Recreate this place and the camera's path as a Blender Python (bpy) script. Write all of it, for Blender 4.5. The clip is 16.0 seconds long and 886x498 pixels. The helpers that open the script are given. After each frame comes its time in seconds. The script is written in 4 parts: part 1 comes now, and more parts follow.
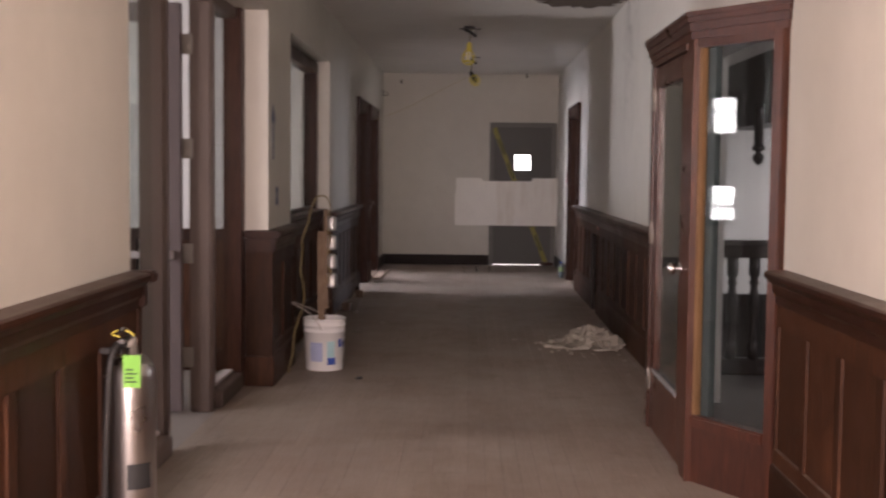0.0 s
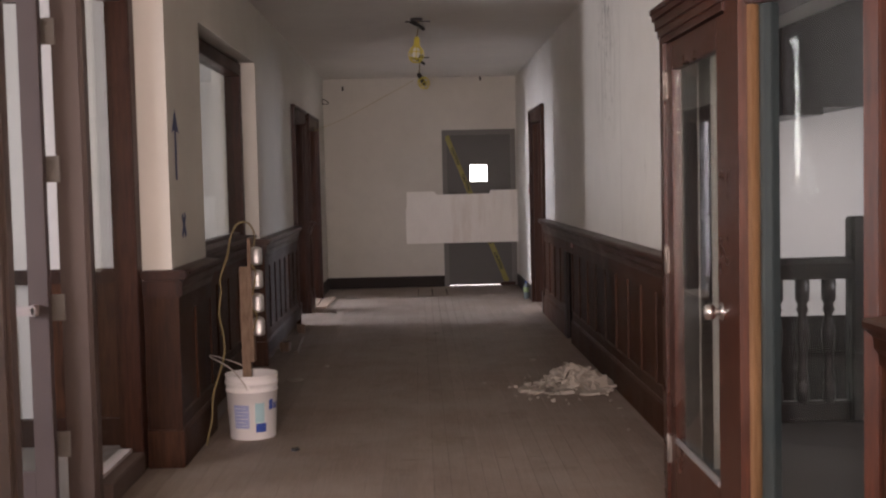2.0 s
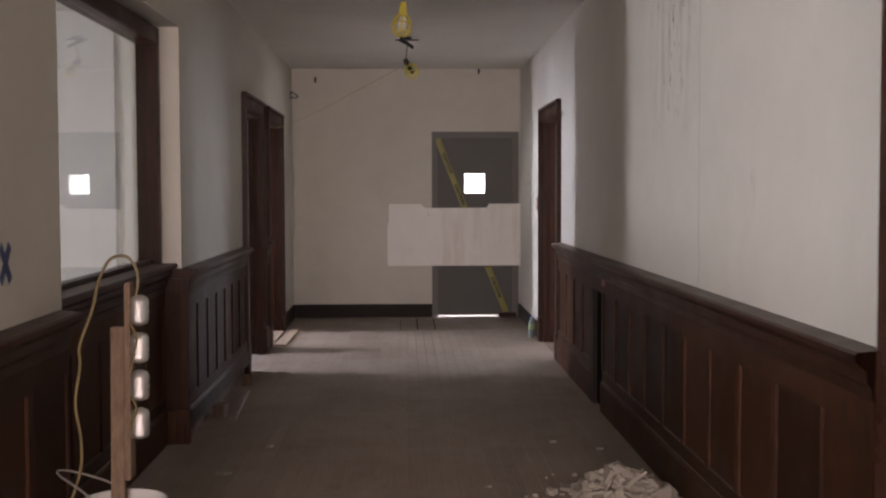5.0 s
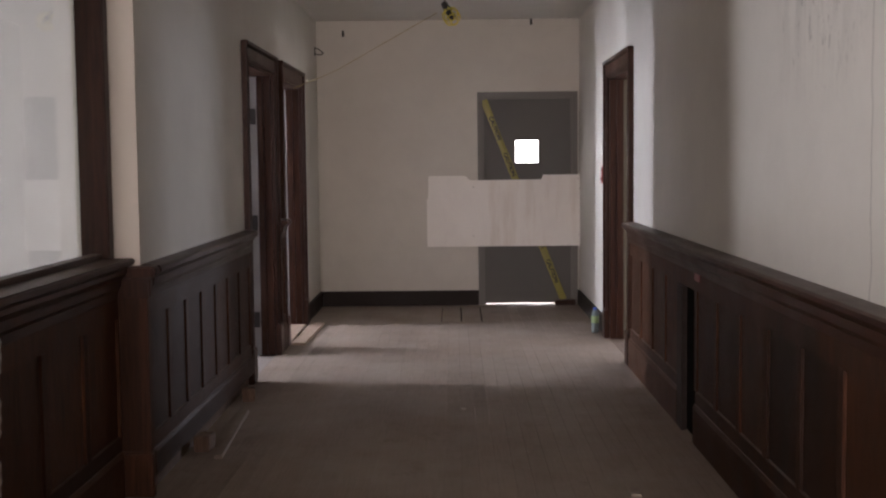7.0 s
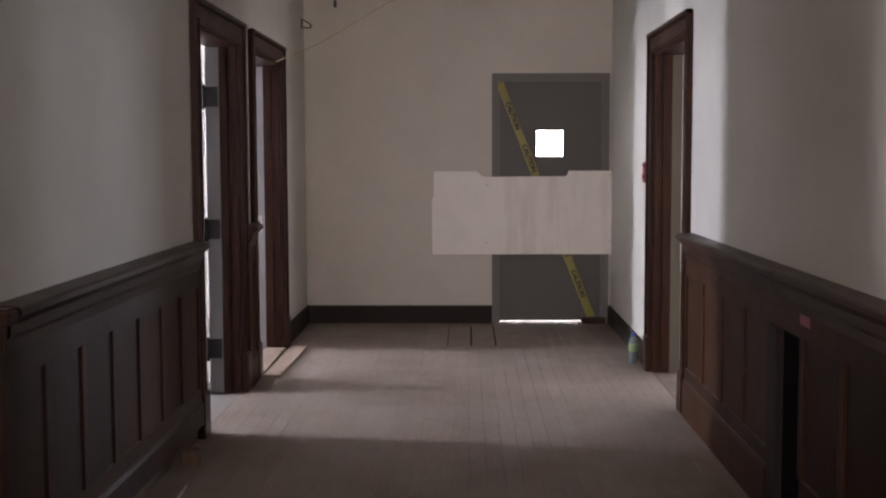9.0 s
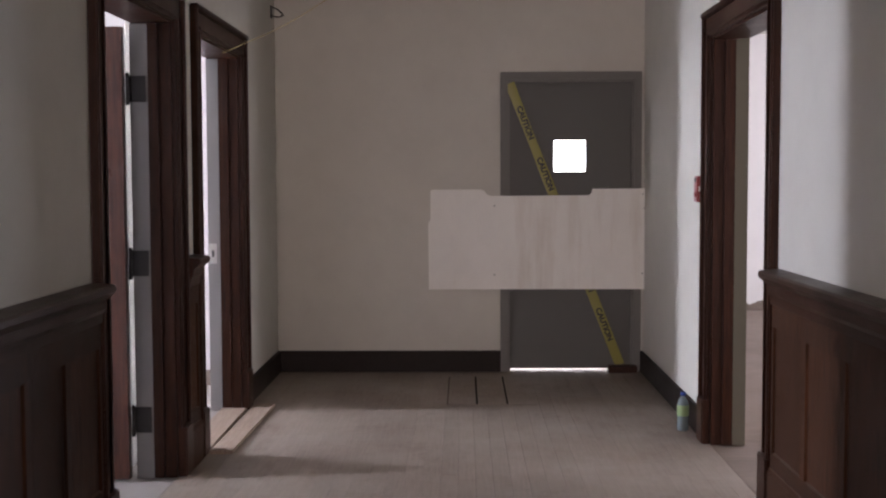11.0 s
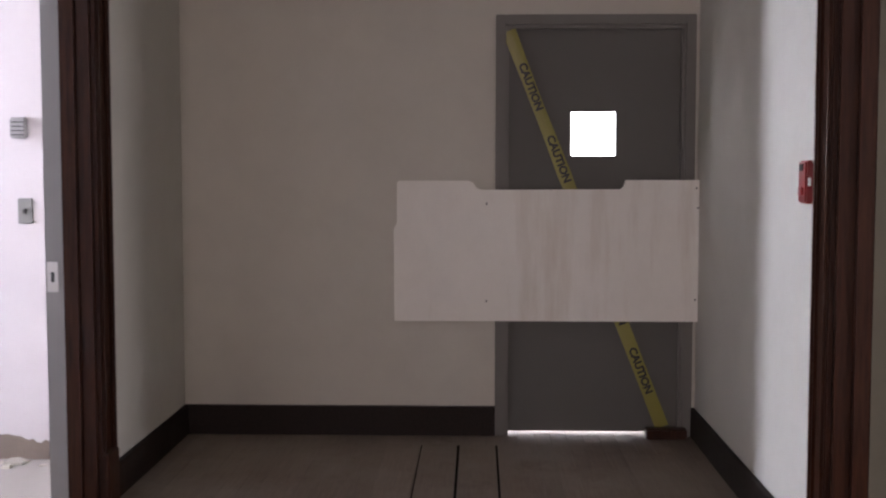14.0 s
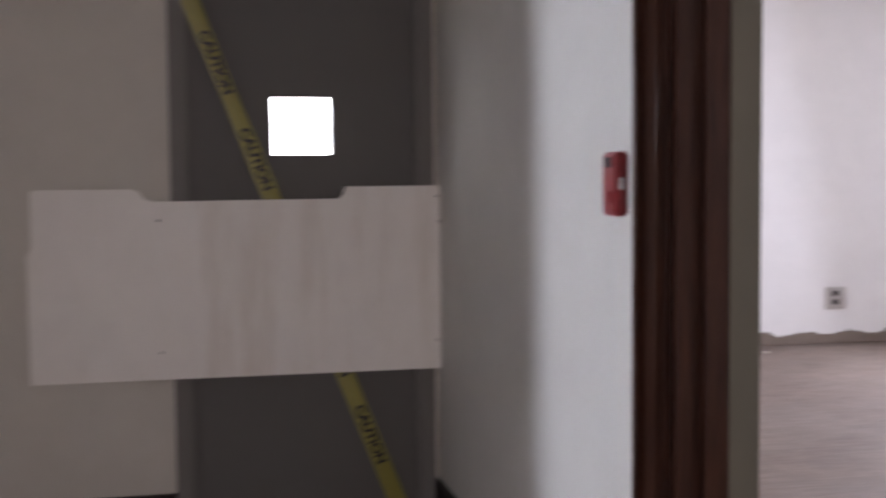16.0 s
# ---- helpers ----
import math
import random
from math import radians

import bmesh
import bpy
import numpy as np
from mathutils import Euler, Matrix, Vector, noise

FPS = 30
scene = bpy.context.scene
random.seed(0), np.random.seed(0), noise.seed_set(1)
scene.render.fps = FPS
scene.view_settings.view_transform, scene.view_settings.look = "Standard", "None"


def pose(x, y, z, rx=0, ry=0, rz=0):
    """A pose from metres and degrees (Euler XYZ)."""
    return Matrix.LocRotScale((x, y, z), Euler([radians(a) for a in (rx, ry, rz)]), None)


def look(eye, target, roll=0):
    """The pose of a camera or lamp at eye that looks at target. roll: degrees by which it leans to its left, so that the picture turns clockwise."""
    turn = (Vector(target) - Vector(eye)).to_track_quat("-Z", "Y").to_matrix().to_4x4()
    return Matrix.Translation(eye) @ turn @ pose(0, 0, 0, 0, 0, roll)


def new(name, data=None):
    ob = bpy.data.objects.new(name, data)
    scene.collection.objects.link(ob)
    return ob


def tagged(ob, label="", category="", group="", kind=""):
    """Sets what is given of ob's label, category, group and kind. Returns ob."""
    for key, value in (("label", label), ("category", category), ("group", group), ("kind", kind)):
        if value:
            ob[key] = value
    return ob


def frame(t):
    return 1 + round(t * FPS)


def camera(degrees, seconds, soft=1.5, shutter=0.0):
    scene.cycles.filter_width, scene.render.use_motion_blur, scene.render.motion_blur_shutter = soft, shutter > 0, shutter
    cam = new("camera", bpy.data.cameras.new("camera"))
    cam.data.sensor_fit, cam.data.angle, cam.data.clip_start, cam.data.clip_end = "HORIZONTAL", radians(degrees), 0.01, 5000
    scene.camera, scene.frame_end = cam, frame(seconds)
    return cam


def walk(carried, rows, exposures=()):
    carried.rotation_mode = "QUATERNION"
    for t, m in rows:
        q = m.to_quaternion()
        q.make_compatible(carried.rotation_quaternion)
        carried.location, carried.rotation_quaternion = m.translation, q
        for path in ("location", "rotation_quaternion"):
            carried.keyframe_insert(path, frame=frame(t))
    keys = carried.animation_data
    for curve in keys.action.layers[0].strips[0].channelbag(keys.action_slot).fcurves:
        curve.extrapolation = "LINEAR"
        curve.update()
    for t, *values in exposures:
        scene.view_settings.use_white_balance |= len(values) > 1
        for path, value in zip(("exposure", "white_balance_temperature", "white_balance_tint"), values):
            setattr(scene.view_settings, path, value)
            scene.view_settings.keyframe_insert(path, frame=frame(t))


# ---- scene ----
cam = camera(41.0, 16.0, soft=2.2, shutter=0.5)
PATH = [
    (0, (-0.304, -4.06, 1.441), (-0.347, -2.065, 1.308), 0.6),
    (0.5, (-0.322, -3.722, 1.437), (-0.278, -1.727, 1.305), 0.1),
    (1, (-0.327, -3.214, 1.462), (-0.363, -1.216, 1.367), 0.5),
    (1.5, (-0.3, -2.843, 1.447), (-0.342, -0.848, 1.316), 0.4),
    (2, (-0.337, -2.451, 1.455), (-0.298, -0.454, 1.342), -1.3),
    (2.5, (-0.312, -2.031, 1.445), (-0.296, -0.034, 1.33), -0.6),
    (3, (-0.308, -1.632, 1.446), (-0.268, 0.363, 1.316), 0.1),
    (3.5, (-0.334, -1.211, 1.453), (-0.245, 0.784, 1.34), -0.7),
    (6, (-0.28, 1.029, 1.499), (-0.24, 3.026, 1.401), -0.1),
    (6.5, (-0.257, 1.465, 1.487), (-0.227, 3.461, 1.367), -1.2),
    (7, (-0.229, 1.918, 1.478), (-0.251, 3.913, 1.33), -0.6),
    (7.5, (-0.243, 2.353, 1.476), (-0.204, 4.349, 1.361), -0.4),
    (8, (-0.234, 2.808, 1.469), (-0.25, 4.804, 1.347), -1.2),
    (8.5, (-0.217, 3.247, 1.478), (-0.258, 5.24, 1.314), -0.2),
    (11, (-0.266, 5.43, 1.417), (-0.301, 7.426, 1.296), -0.2),
    (11.5, (-0.242, 5.834, 1.395), (-0.245, 7.827, 1.224), 0.3),
    (12, (-0.243, 6.245, 1.411), (-0.215, 8.238, 1.251), -0.9),
    (12.5, (-0.197, 6.66, 1.397), (-0.252, 8.656, 1.284), -0.7),
    (13, (-0.173, 7.075, 1.398), (-0.224, 9.071, 1.285), -0.3),
    (13.5, (-0.142, 7.495, 1.401), (-0.151, 9.489, 1.251), -0.7),
    (14, (-0.089, 7.908, 1.4), (-0.148, 9.902, 1.261), -0.0),
    (14.5, (-0.075, 8.282, 1.38), (-0.089, 10.275, 1.211), 0.2),
    (15, (-0.053, 8.664, 1.398), (0.057, 10.652, 1.215), -0.5),
    (15.5, (0.017, 9.06, 1.383), (0.156, 11.05, 1.233), -0.4),
    (16, (0.074, 9.395, 1.370), (0.489, 11.348, 1.246), -0.5),
]
walk(cam, [(t, look(eye, target, roll)) for t, eye, target, roll in PATH], [(0, 0.70, 6450, 24), (3.5, 0.88, 6450, 22), (7.5, 0.93, 6350, 21), (11, 0.84, 6250, 22), (13, 0.70, 6250, 23), (14.5, 0.71, 6200, 22), (15.5, 0.70, 6150, 21), (16, 0.57, 6100, 22)])

# ---- light: daylight through the windows ----
world = bpy.data.worlds.new("world")
scene.world = world
world.use_nodes = True
wn = world.node_tree
sky = wn.nodes.new("ShaderNodeTexSky")
sky.sky_type, sky.sun_disc = "NISHITA", False
sky.sun_elevation, sky.sun_rotation = radians(38), radians(-70)
wn.links.new(sky.outputs[0], wn.nodes["Background"].inputs[0])
wn.nodes["Background"].inputs[1].default_value = 0.12

sun = new("sun", bpy.data.lights.new("sun", "SUN"))
sun.data.energy, sun.data.angle, sun.data.color = 2.5, radians(0.6), (1.0, 0.95, 0.88)
sun.matrix_world = look((0, 0, 0), (-0.25, 0.75, -0.6))


def window_light(name, at, to, w, h, energy, color):
    """The sky's light in a window's opening."""
    lamp = bpy.data.lights.new(name, "AREA")
    lamp.shape, lamp.size, lamp.size_y, lamp.energy, lamp.color = "RECTANGLE", w, h, energy, color
    ob = new(name, lamp)
    ob.matrix_world = look(at, to)
    return ob


COOL, PALE, WARM = (0.86, 0.92, 1.0), (1.0, 0.98, 0.95), (1.0, 0.83, 0.735)
# Added main hall lamp in an unseen window, kept out of the pane's reflection.
window_light("hall_window_light", (-5.12, 0.55, 1.65), (-2.9, 4.3, 1.0), 1.3, 1.6, 66, PALE)
# Lamp strip added to make two bright slivers in the vestibule pane.
window_light("hall_sidelight", (-5.25, 2.35, 2.0), (0, 2.5, 1.6), 0.20, 1.1, 4.5, PALE)
window_light("hall_upper_window_light", (-5.37, 3.09, 2.02), (0, 3.09, 1.9), 0.60, 0.38, 11, PALE)
window_light("hall_lower_window_light", (-5.37, 3.09, 1.12), (0, 3.13, 1.0), 0.52, 0.38, 10, PALE)
window_light("office_window_light", (-5.22, 6.72, 1.15), (-0.5, 5.6, 1.6), 0.52, 0.9, 66, (0.98, 0.985, 1.0))
window_light("closet_window_light", (-5.22, 10.36, 1.6), (0, 10.2, 0.2), 0.26, 1.7, 130, COOL)
window_light("west_room_window_light", (-5.22, 12.5, 1.6), (0.0, 12.1, 0.6), 0.32, 1.7, 150, COOL)
window_light("east_room_window_light", (6.38, 16.6, 1.6), (0.8, 11.0, 0.6), 1.0, 1.7, 135, COOL)
# Fill lamp added to brighten the east room's north wall.
window_light("east_room_south_window_light", (5.1, 9.42, 1.6), (4.4, 18, 1.2), 1.4, 1.6, 115, PALE)
window_light("stair_window_light", (4.48, 3.0, 2.0), (2.5, 6.0, 1.0), 1.4, 1.6, 66, PALE)
# Unseen warm source, added behind the start to light the near surfaces.
window_light("south_window_light", (-1.08, -4.9, 1.7), (0.9, 0, 0.9), 0.9, 1.6, 215, WARM)


# ---- materials ----
def nodes_of(name):
    m = bpy.data.materials.new(name)
    m.use_nodes = True
    t = m.node_tree
    return m, t, t.nodes["Principled BSDF"]


def noise_tex(t, scale, detail=6.0, rough=0.6, stretch=(1, 1, 1), space="Object"):
    c = t.nodes.new("ShaderNodeNewGeometry" if space == "Position" else "ShaderNodeTexCoord")
    mp = t.nodes.new("ShaderNodeMapping")
    mp.inputs["Scale"].default_value = stretch
    n = t.nodes.new("ShaderNodeTexNoise")
    n.inputs["Scale"].default_value, n.inputs["Detail"].default_value, n.inputs["Roughness"].default_value = scale, detail, rough
    t.links.new(c.outputs[space], mp.inputs[0])
    t.links.new(mp.outputs[0], n.inputs["Vector"])
    return n.outputs["Fac"]


def ramp(t, fac, stops):
    r = t.nodes.new("ShaderNodeValToRGB")
    e = r.color_ramp.elements
    while len(e) < len(stops):
        e.new(0.5)
    for k, (p, c) in enumerate(stops):
        e[k].position, e[k].color = p, (*c, 1) if len(c) == 3 else c
    t.links.new(fac, r.inputs[0])
    return r.outputs[0]


def mix(t, fac, a, b, kind="MIX"):
    m = t.nodes.new("ShaderNodeMix")
    m.data_type, m.blend_type = "RGBA", kind
    for value, sock in ((fac, m.inputs[0]), (a, m.inputs[6]), (b, m.inputs[7])):
        if hasattr(value, "links"):
            t.links.new(value, sock)
        else:
            sock.default_value = (*value, 1) if isinstance(value, tuple) and len(value) == 3 else value
    return m.outputs[2]


def math_node(t, op, a, b=0.0, clamp=False):
    m = t.nodes.new("ShaderNodeMath")
    m.operation, m.use_clamp = op, clamp
    for k, value in enumerate((a, b)):
        if hasattr(value, "links"):
            t.links.new(value, m.inputs[k])
        else:
            m.inputs[k].default_value = value
    return m.outputs[0]


def bump(t, bsdf, height, strength, distance=0.01):
    b = t.nodes.new("ShaderNodeBump")
    b.inputs["Strength"].default_value, b.inputs["Distance"].default_value = strength, distance
    t.links.new(height, b.inputs["Height"])
    t.links.new(b.outputs[0], bsdf.inputs["Normal"])


def shade(c, k):
    return tuple(min(1.0, v * k) for v in c)


def plain(name, color, rough=0.6, metal=0.0, vary=0.25, scale=9.0, relief=0.1, per_object=0.0, spec=0.5):
    """A paint, plastic, stone or metal with grain and stains at two scales."""
    m, t, b = nodes_of(name)
    big = noise_tex(t, scale * 0.2, 4)
    fine = noise_tex(t, scale * 4, 8)
    base = mix(t, big, shade(color, 1 - vary), shade(color, 1 + vary * 0.5))
    base = mix(t, math_node(t, "MULTIPLY", fine, 0.45), base, shade(color, 1 - vary * 0.7))
    if per_object:
        info = t.nodes.new("ShaderNodeObjectInfo")
        base = mix(t, math_node(t, "MULTIPLY", info.outputs["Random"], per_object), base, shade(color, 0.35))
    t.links.new(base, b.inputs["Base Color"])
    b.inputs["Metallic"].default_value = metal
    b.inputs["Specular IOR Level"].default_value = spec
    t.links.new(math_node(t, "ADD", math_node(t, "MULTIPLY", big, 0.25), rough - 0.12, True), b.inputs["Roughness"])
    bump(t, b, fine, relief, 0.004)
    return m


def wood(name, dark, light, rough=0.45, grain=(14, 14, 0.9), per_object=0.35, wear=0.25, relief=0.15, dust=0.0, space="Object", spec=0.22, dust_highlight=0.0, mould=0.0):
    """Stained wood with grain along one axis, scuffs and worn patches."""
    m, t, b = nodes_of(name)
    g = noise_tex(t, 5.0, 10, 0.65, grain, space)
    g2 = noise_tex(t, 16.0, 8, 0.7, grain, space)
    blotch = noise_tex(t, 2.2, 5, 0.6, (1, 1, 1), space)
    base = ramp(t, g, [(0.34, dark), (0.66, light)])
    base = mix(t, math_node(t, "MULTIPLY", g2, 0.18 if dust else 0.5), base, shade(dark, 0.6))
    worn = ramp(t, blotch, [(0.55, (0, 0, 0)), (0.78, (1, 1, 1))])
    base = mix(t, math_node(t, "MULTIPLY", worn, wear), base, shade(light, 1.5))
    if per_object:
        info = t.nodes.new("ShaderNodeObjectInfo")
        base = mix(t, math_node(t, "MULTIPLY", info.outputs["Random"], per_object), base, shade(dark, 0.5))
    if dust:
        d = ramp(t, noise_tex(t, 0.9, 9, 0.72, (1, 1, 1), space), [(0.34, (0, 0, 0)), (0.66, (1, 1, 1))])
        base = mix(t, math_node(t, "MULTIPLY", d, dust), base, (0.34, 0.295, 0.245))
        stain = ramp(t, noise_tex(t, 2.7, 9, 0.75, (1, 0.6, 1), space), [(0.56, (0, 0, 0)), (0.74, (1, 1, 1))])
        base = mix(t, math_node(t, "MULTIPLY", stain, 0.62), base, (0.10, 0.07, 0.05))
        specks = ramp(t, noise_tex(t, 38.0, 4, 0.6, (1, 1, 1), space), [(0.70, (0, 0, 0)), (0.74, (1, 1, 1))])
        base = mix(t, math_node(t, "MULTIPLY", specks, 0.5), base, (0.5, 0.46, 0.40))
    if mould:
        place = t.nodes.new("ShaderNodeNewGeometry")
        spot = t.nodes.new("ShaderNodeSeparateXYZ")
        t.links.new(place.outputs["Position"], spot.inputs[0])
        near = math_node(t, "SUBTRACT", 1.2, math_node(t, "ABSOLUTE", math_node(t, "SUBTRACT", spot.outputs[1], 6.5)), True)
        east = math_node(t, "GREATER_THAN", spot.outputs[0], 0.8)
        runs = ramp(t, noise_tex(t, 1.7, 9, 0.7, (1, 2.0, 0.6), "Position"), [(0.42, (0, 0, 0)), (0.62, (1, 1, 1))])
        damp = math_node(t, "MULTIPLY", math_node(t, "MULTIPLY", near, east), runs)
        base = mix(t, math_node(t, "MULTIPLY", damp, mould), base, (0.012, 0.011, 0.009))
    # Pale mix on up-facing faces: dust, plus the caps' highlights as colour.
    if dust_highlight:
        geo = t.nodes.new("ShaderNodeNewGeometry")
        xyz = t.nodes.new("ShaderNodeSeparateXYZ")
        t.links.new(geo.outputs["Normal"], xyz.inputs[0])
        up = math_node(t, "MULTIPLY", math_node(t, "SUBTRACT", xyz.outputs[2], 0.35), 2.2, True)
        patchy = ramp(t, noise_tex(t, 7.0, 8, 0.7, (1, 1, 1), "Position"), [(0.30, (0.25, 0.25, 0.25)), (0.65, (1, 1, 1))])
        base = mix(t, math_node(t, "MULTIPLY", math_node(t, "MULTIPLY", up, patchy), dust_highlight), base, (0.30, 0.26, 0.22))
    t.links.new(base, b.inputs["Base Color"])
    t.links.new(math_node(t, "ADD", math_node(t, "MULTIPLY", blotch, 0.3), rough - 0.12, True), b.inputs["Roughness"])
    b.inputs["Specular IOR Level"].default_value = 0.45 if dust else spec
    bump(t, b, g2, relief, 0.003)
    return m


def plaster(name, color, stains=0.0):
    """Old painted plaster: uneven, dusty, with soft stains and a crack."""
    m, t, b = nodes_of(name)
    big = noise_tex(t, 0.7, 5)
    mid = noise_tex(t, 4.0, 8, 0.65)
    fine = noise_tex(t, 60.0, 6)
    base = mix(t, big, shade(color, 0.82), shade(color, 1.08))
    base = mix(t, math_node(t, "MULTIPLY", ramp(t, mid, [(0.42, (0, 0, 0)), (0.72, (1, 1, 1))]), 0.30), base, shade(color, 0.80))
    c = t.nodes.new("ShaderNodeTexCoord")
    if stains:
        sep = t.nodes.new("ShaderNodeSeparateXYZ")
        t.links.new(c.outputs["Object"], sep.inputs[0])
        near = math_node(t, "SUBTRACT", 1.15, math_node(t, "MULTIPLY", math_node(t, "ABSOLUTE", math_node(t, "SUBTRACT", sep.outputs[1], 6.1)), 1.9), True)
        high = math_node(t, "MULTIPLY", math_node(t, "SUBTRACT", sep.outputs[2], 1.62), 1.5, True)
        streak = ramp(t, noise_tex(t, 2.6, 10, 0.72, (1, 5.5, 0.7)), [(0.47, (0, 0, 0)), (0.60, (1, 1, 1))])
        soot = math_node(t, "MULTIPLY", math_node(t, "MULTIPLY", near, high), streak)
        base = mix(t, math_node(t, "MULTIPLY", soot, stains), base, (0.085, 0.085, 0.07))
        flake = ramp(t, noise_tex(t, 13.0, 8, 0.72, (1, 1.7, 0.7)), [(0.585, (0, 0, 0)), (0.62, (1, 1, 1))])
        base = mix(t, math_node(t, "MULTIPLY", math_node(t, "MULTIPLY", near, high), flake), base, (0.07, 0.065, 0.055))
        wob = math_node(t, "MULTIPLY", math_node(t, "SUBTRACT", noise_tex(t, 3.0, 4, 0.5, (0, 0, 1)), 0.5), 0.12)
        line = math_node(t, "ABSOLUTE", math_node(t, "ADD", math_node(t, "SUBTRACT", sep.outputs[1], 5.54), wob))
        crk = math_node(t, "SUBTRACT", 1.0, math_node(t, "MULTIPLY", line, 190.0), True)
        base = mix(t, math_node(t, "MULTIPLY", crk, 0.8), base, (0.16, 0.15, 0.13))
        scuff = ramp(t, noise_tex(t, 2.3, 12, 0.75, (1, 1.6, 0.6)), [(0.66, (0, 0, 0)), (0.70, (1, 1, 1))])
        base = mix(t, math_node(t, "MULTIPLY", scuff, 0.45), base, (0.25, 0.24, 0.22))
    t.links.new(base, b.inputs["Base Color"])
    b.inputs["Roughness"].default_value = 0.75
    b.inputs["Specular IOR Level"].default_value = 0.3
    h = math_node(t, "ADD", math_node(t, "MULTIPLY", mid, 1.0), math_node(t, "MULTIPLY", fine, 0.15))
    bump(t, b, h, 0.45, 0.008)
    return m


def glass(name):
    m, t, b = nodes_of(name)
    t.nodes.remove(b)
    out = t.nodes["Material Output"]
    gl = t.nodes.new("ShaderNodeBsdfGlossy")
    gl.inputs["Roughness"].default_value = 0.02
    gl.inputs["Color"].default_value = (0.9, 0.95, 0.93, 1)
    tr = t.nodes.new("ShaderNodeBsdfTransparent")
    tr.inputs["Color"].default_value = (0.93, 0.95, 0.94, 1)
    fr = t.nodes.new("ShaderNodeLayerWeight")
    fr.inputs["Blend"].default_value = 0.5
    fac = math_node(t, "POWER", fr.outputs["Facing"], 5.0)
    mx = t.nodes.new("ShaderNodeMixShader")
    k = math_node(t, "ADD", math_node(t, "MULTIPLY", fac, 0.75), 0.035, True)
    t.links.new(k, mx.inputs[0])
    t.links.new(tr.outputs[0], mx.inputs[1])
    t.links.new(gl.outputs[0], mx.inputs[2])
    t.links.new(mx.outputs[0], out.inputs[0])
    return m


PLASTER = plaster("painted_plaster", (0.63, 0.61, 0.545))
PLASTER_R = plaster("stained_plaster", (0.63, 0.61, 0.545), stains=0.42)
CEIL = plaster("ceiling_plaster", (0.70, 0.68, 0.63))
# Pinkish copy of the white plaster, darkened to offset the strong lamp nearby.
PINK = plaster("pale_pink_plaster", (0.52, 0.475, 0.48))
WHITE = plaster("white_plaster", (0.70, 0.675, 0.66))
TRIM = wood("oak_trim", (0.020, 0.0068, 0.0034), (0.066, 0.023, 0.0112), 0.36, spec=0.17, dust_highlight=0.25)
WAINS = wood("oak_panelling", (0.027, 0.0112, 0.0054), (0.116, 0.0445, 0.0202), 0.46, per_object=0.75, wear=0.55, relief=0.4, spec=0.13, dust_highlight=0.38, mould=0.9)
BOOTH = wood("red_oak", (0.034, 0.0110, 0.0062), (0.108, 0.0345, 0.0180), 0.28, wear=0.35, relief=0.3, spec=0.5)
BEAD = wood("light_bead", (0.15, 0.082, 0.036), (0.27, 0.155, 0.078), 0.5)
BASE = wood("dark_baseboard", (0.010, 0.006, 0.0045), (0.026, 0.015, 0.011), 0.5, (14, 0.9, 14))
FLOOR = wood("dusty_floor_boards", (0.195, 0.146, 0.116), (0.275, 0.208, 0.166), 0.62, (16, 0.8, 16), 0.24, 0.2, 0.08, 0.62, "Position")
SUBFLOOR = plain("dark_joint", (0.09, 0.07, 0.055), 0.9)
RAW = wood("raw_pine", (0.26, 0.19, 0.14), (0.40, 0.31, 0.24), 0.7, (14, 0.9, 14), 0.3)
STICK = wood("raw_pine_upright", (0.17, 0.115, 0.078), (0.30, 0.215, 0.15), 0.7, (14, 14, 0.9), 0.2)
SCRAP = wood("weathered_scrap", (0.10, 0.065, 0.045), (0.22, 0.15, 0.11), 0.75)
BROWN = plain("brown_gray_paint", (0.115, 0.080, 0.065), 0.5, vary=0.2)
MAUVE = plain("mauve_paint", (0.14, 0.108, 0.105), 0.5, vary=0.15)
GRAY = plain("gray_door_paint", (0.118, 0.116, 0.107), 0.6, vary=0.15, scale=5)
GRAYF = plain("gray_frame_paint", (0.168, 0.163, 0.150), 0.55, vary=0.15, scale=5)
PALEP = plain("pale_pink_paint", (0.58, 0.52, 0.51), 0.5, vary=0.15)
SHADE_TEAL = plain("shaded_teal", (0.030, 0.042, 0.044), 0.45, vary=0.2)
OLIVE = plain("olive_jamb_paint", (0.13, 0.115, 0.085), 0.7, vary=0.2, spec=0.15)
JAMB = plain("pale_jamb_paint", (0.23, 0.22, 0.215), 0.5, vary=0.15)


def stained_board(name, color):
    """White painted sheet with faint upright seams, rubbed grime and brown runs."""
    m, t, b = nodes_of(name)
    grime = ramp(t, noise_tex(t, 2.4, 9, 0.7, (1, 1, 0.8)), [(0.40, (0, 0, 0)), (0.72, (1, 1, 1))])
    runs = ramp(t, noise_tex(t, 4.2, 8, 0.65, (1, 1, 0.12)), [(0.54, (0, 0, 0)), (0.68, (1, 1, 1))])
    fine = noise_tex(t, 55, 6)
    base = mix(t, math_node(t, "MULTIPLY", grime, 0.20), color, shade(color, 0.62))
    base = mix(t, math_node(t, "MULTIPLY", runs, 0.34), base, (0.52, 0.43, 0.32))
    base = mix(t, math_node(t, "MULTIPLY", fine, 0.15), base, shade(color, 0.78))
    t.links.new(base, b.inputs["Base Color"])
    b.inputs["Roughness"].default_value = 0.6
    bump(t, b, math_node(t, "ADD", fine, runs), 0.2, 0.003)
    return m


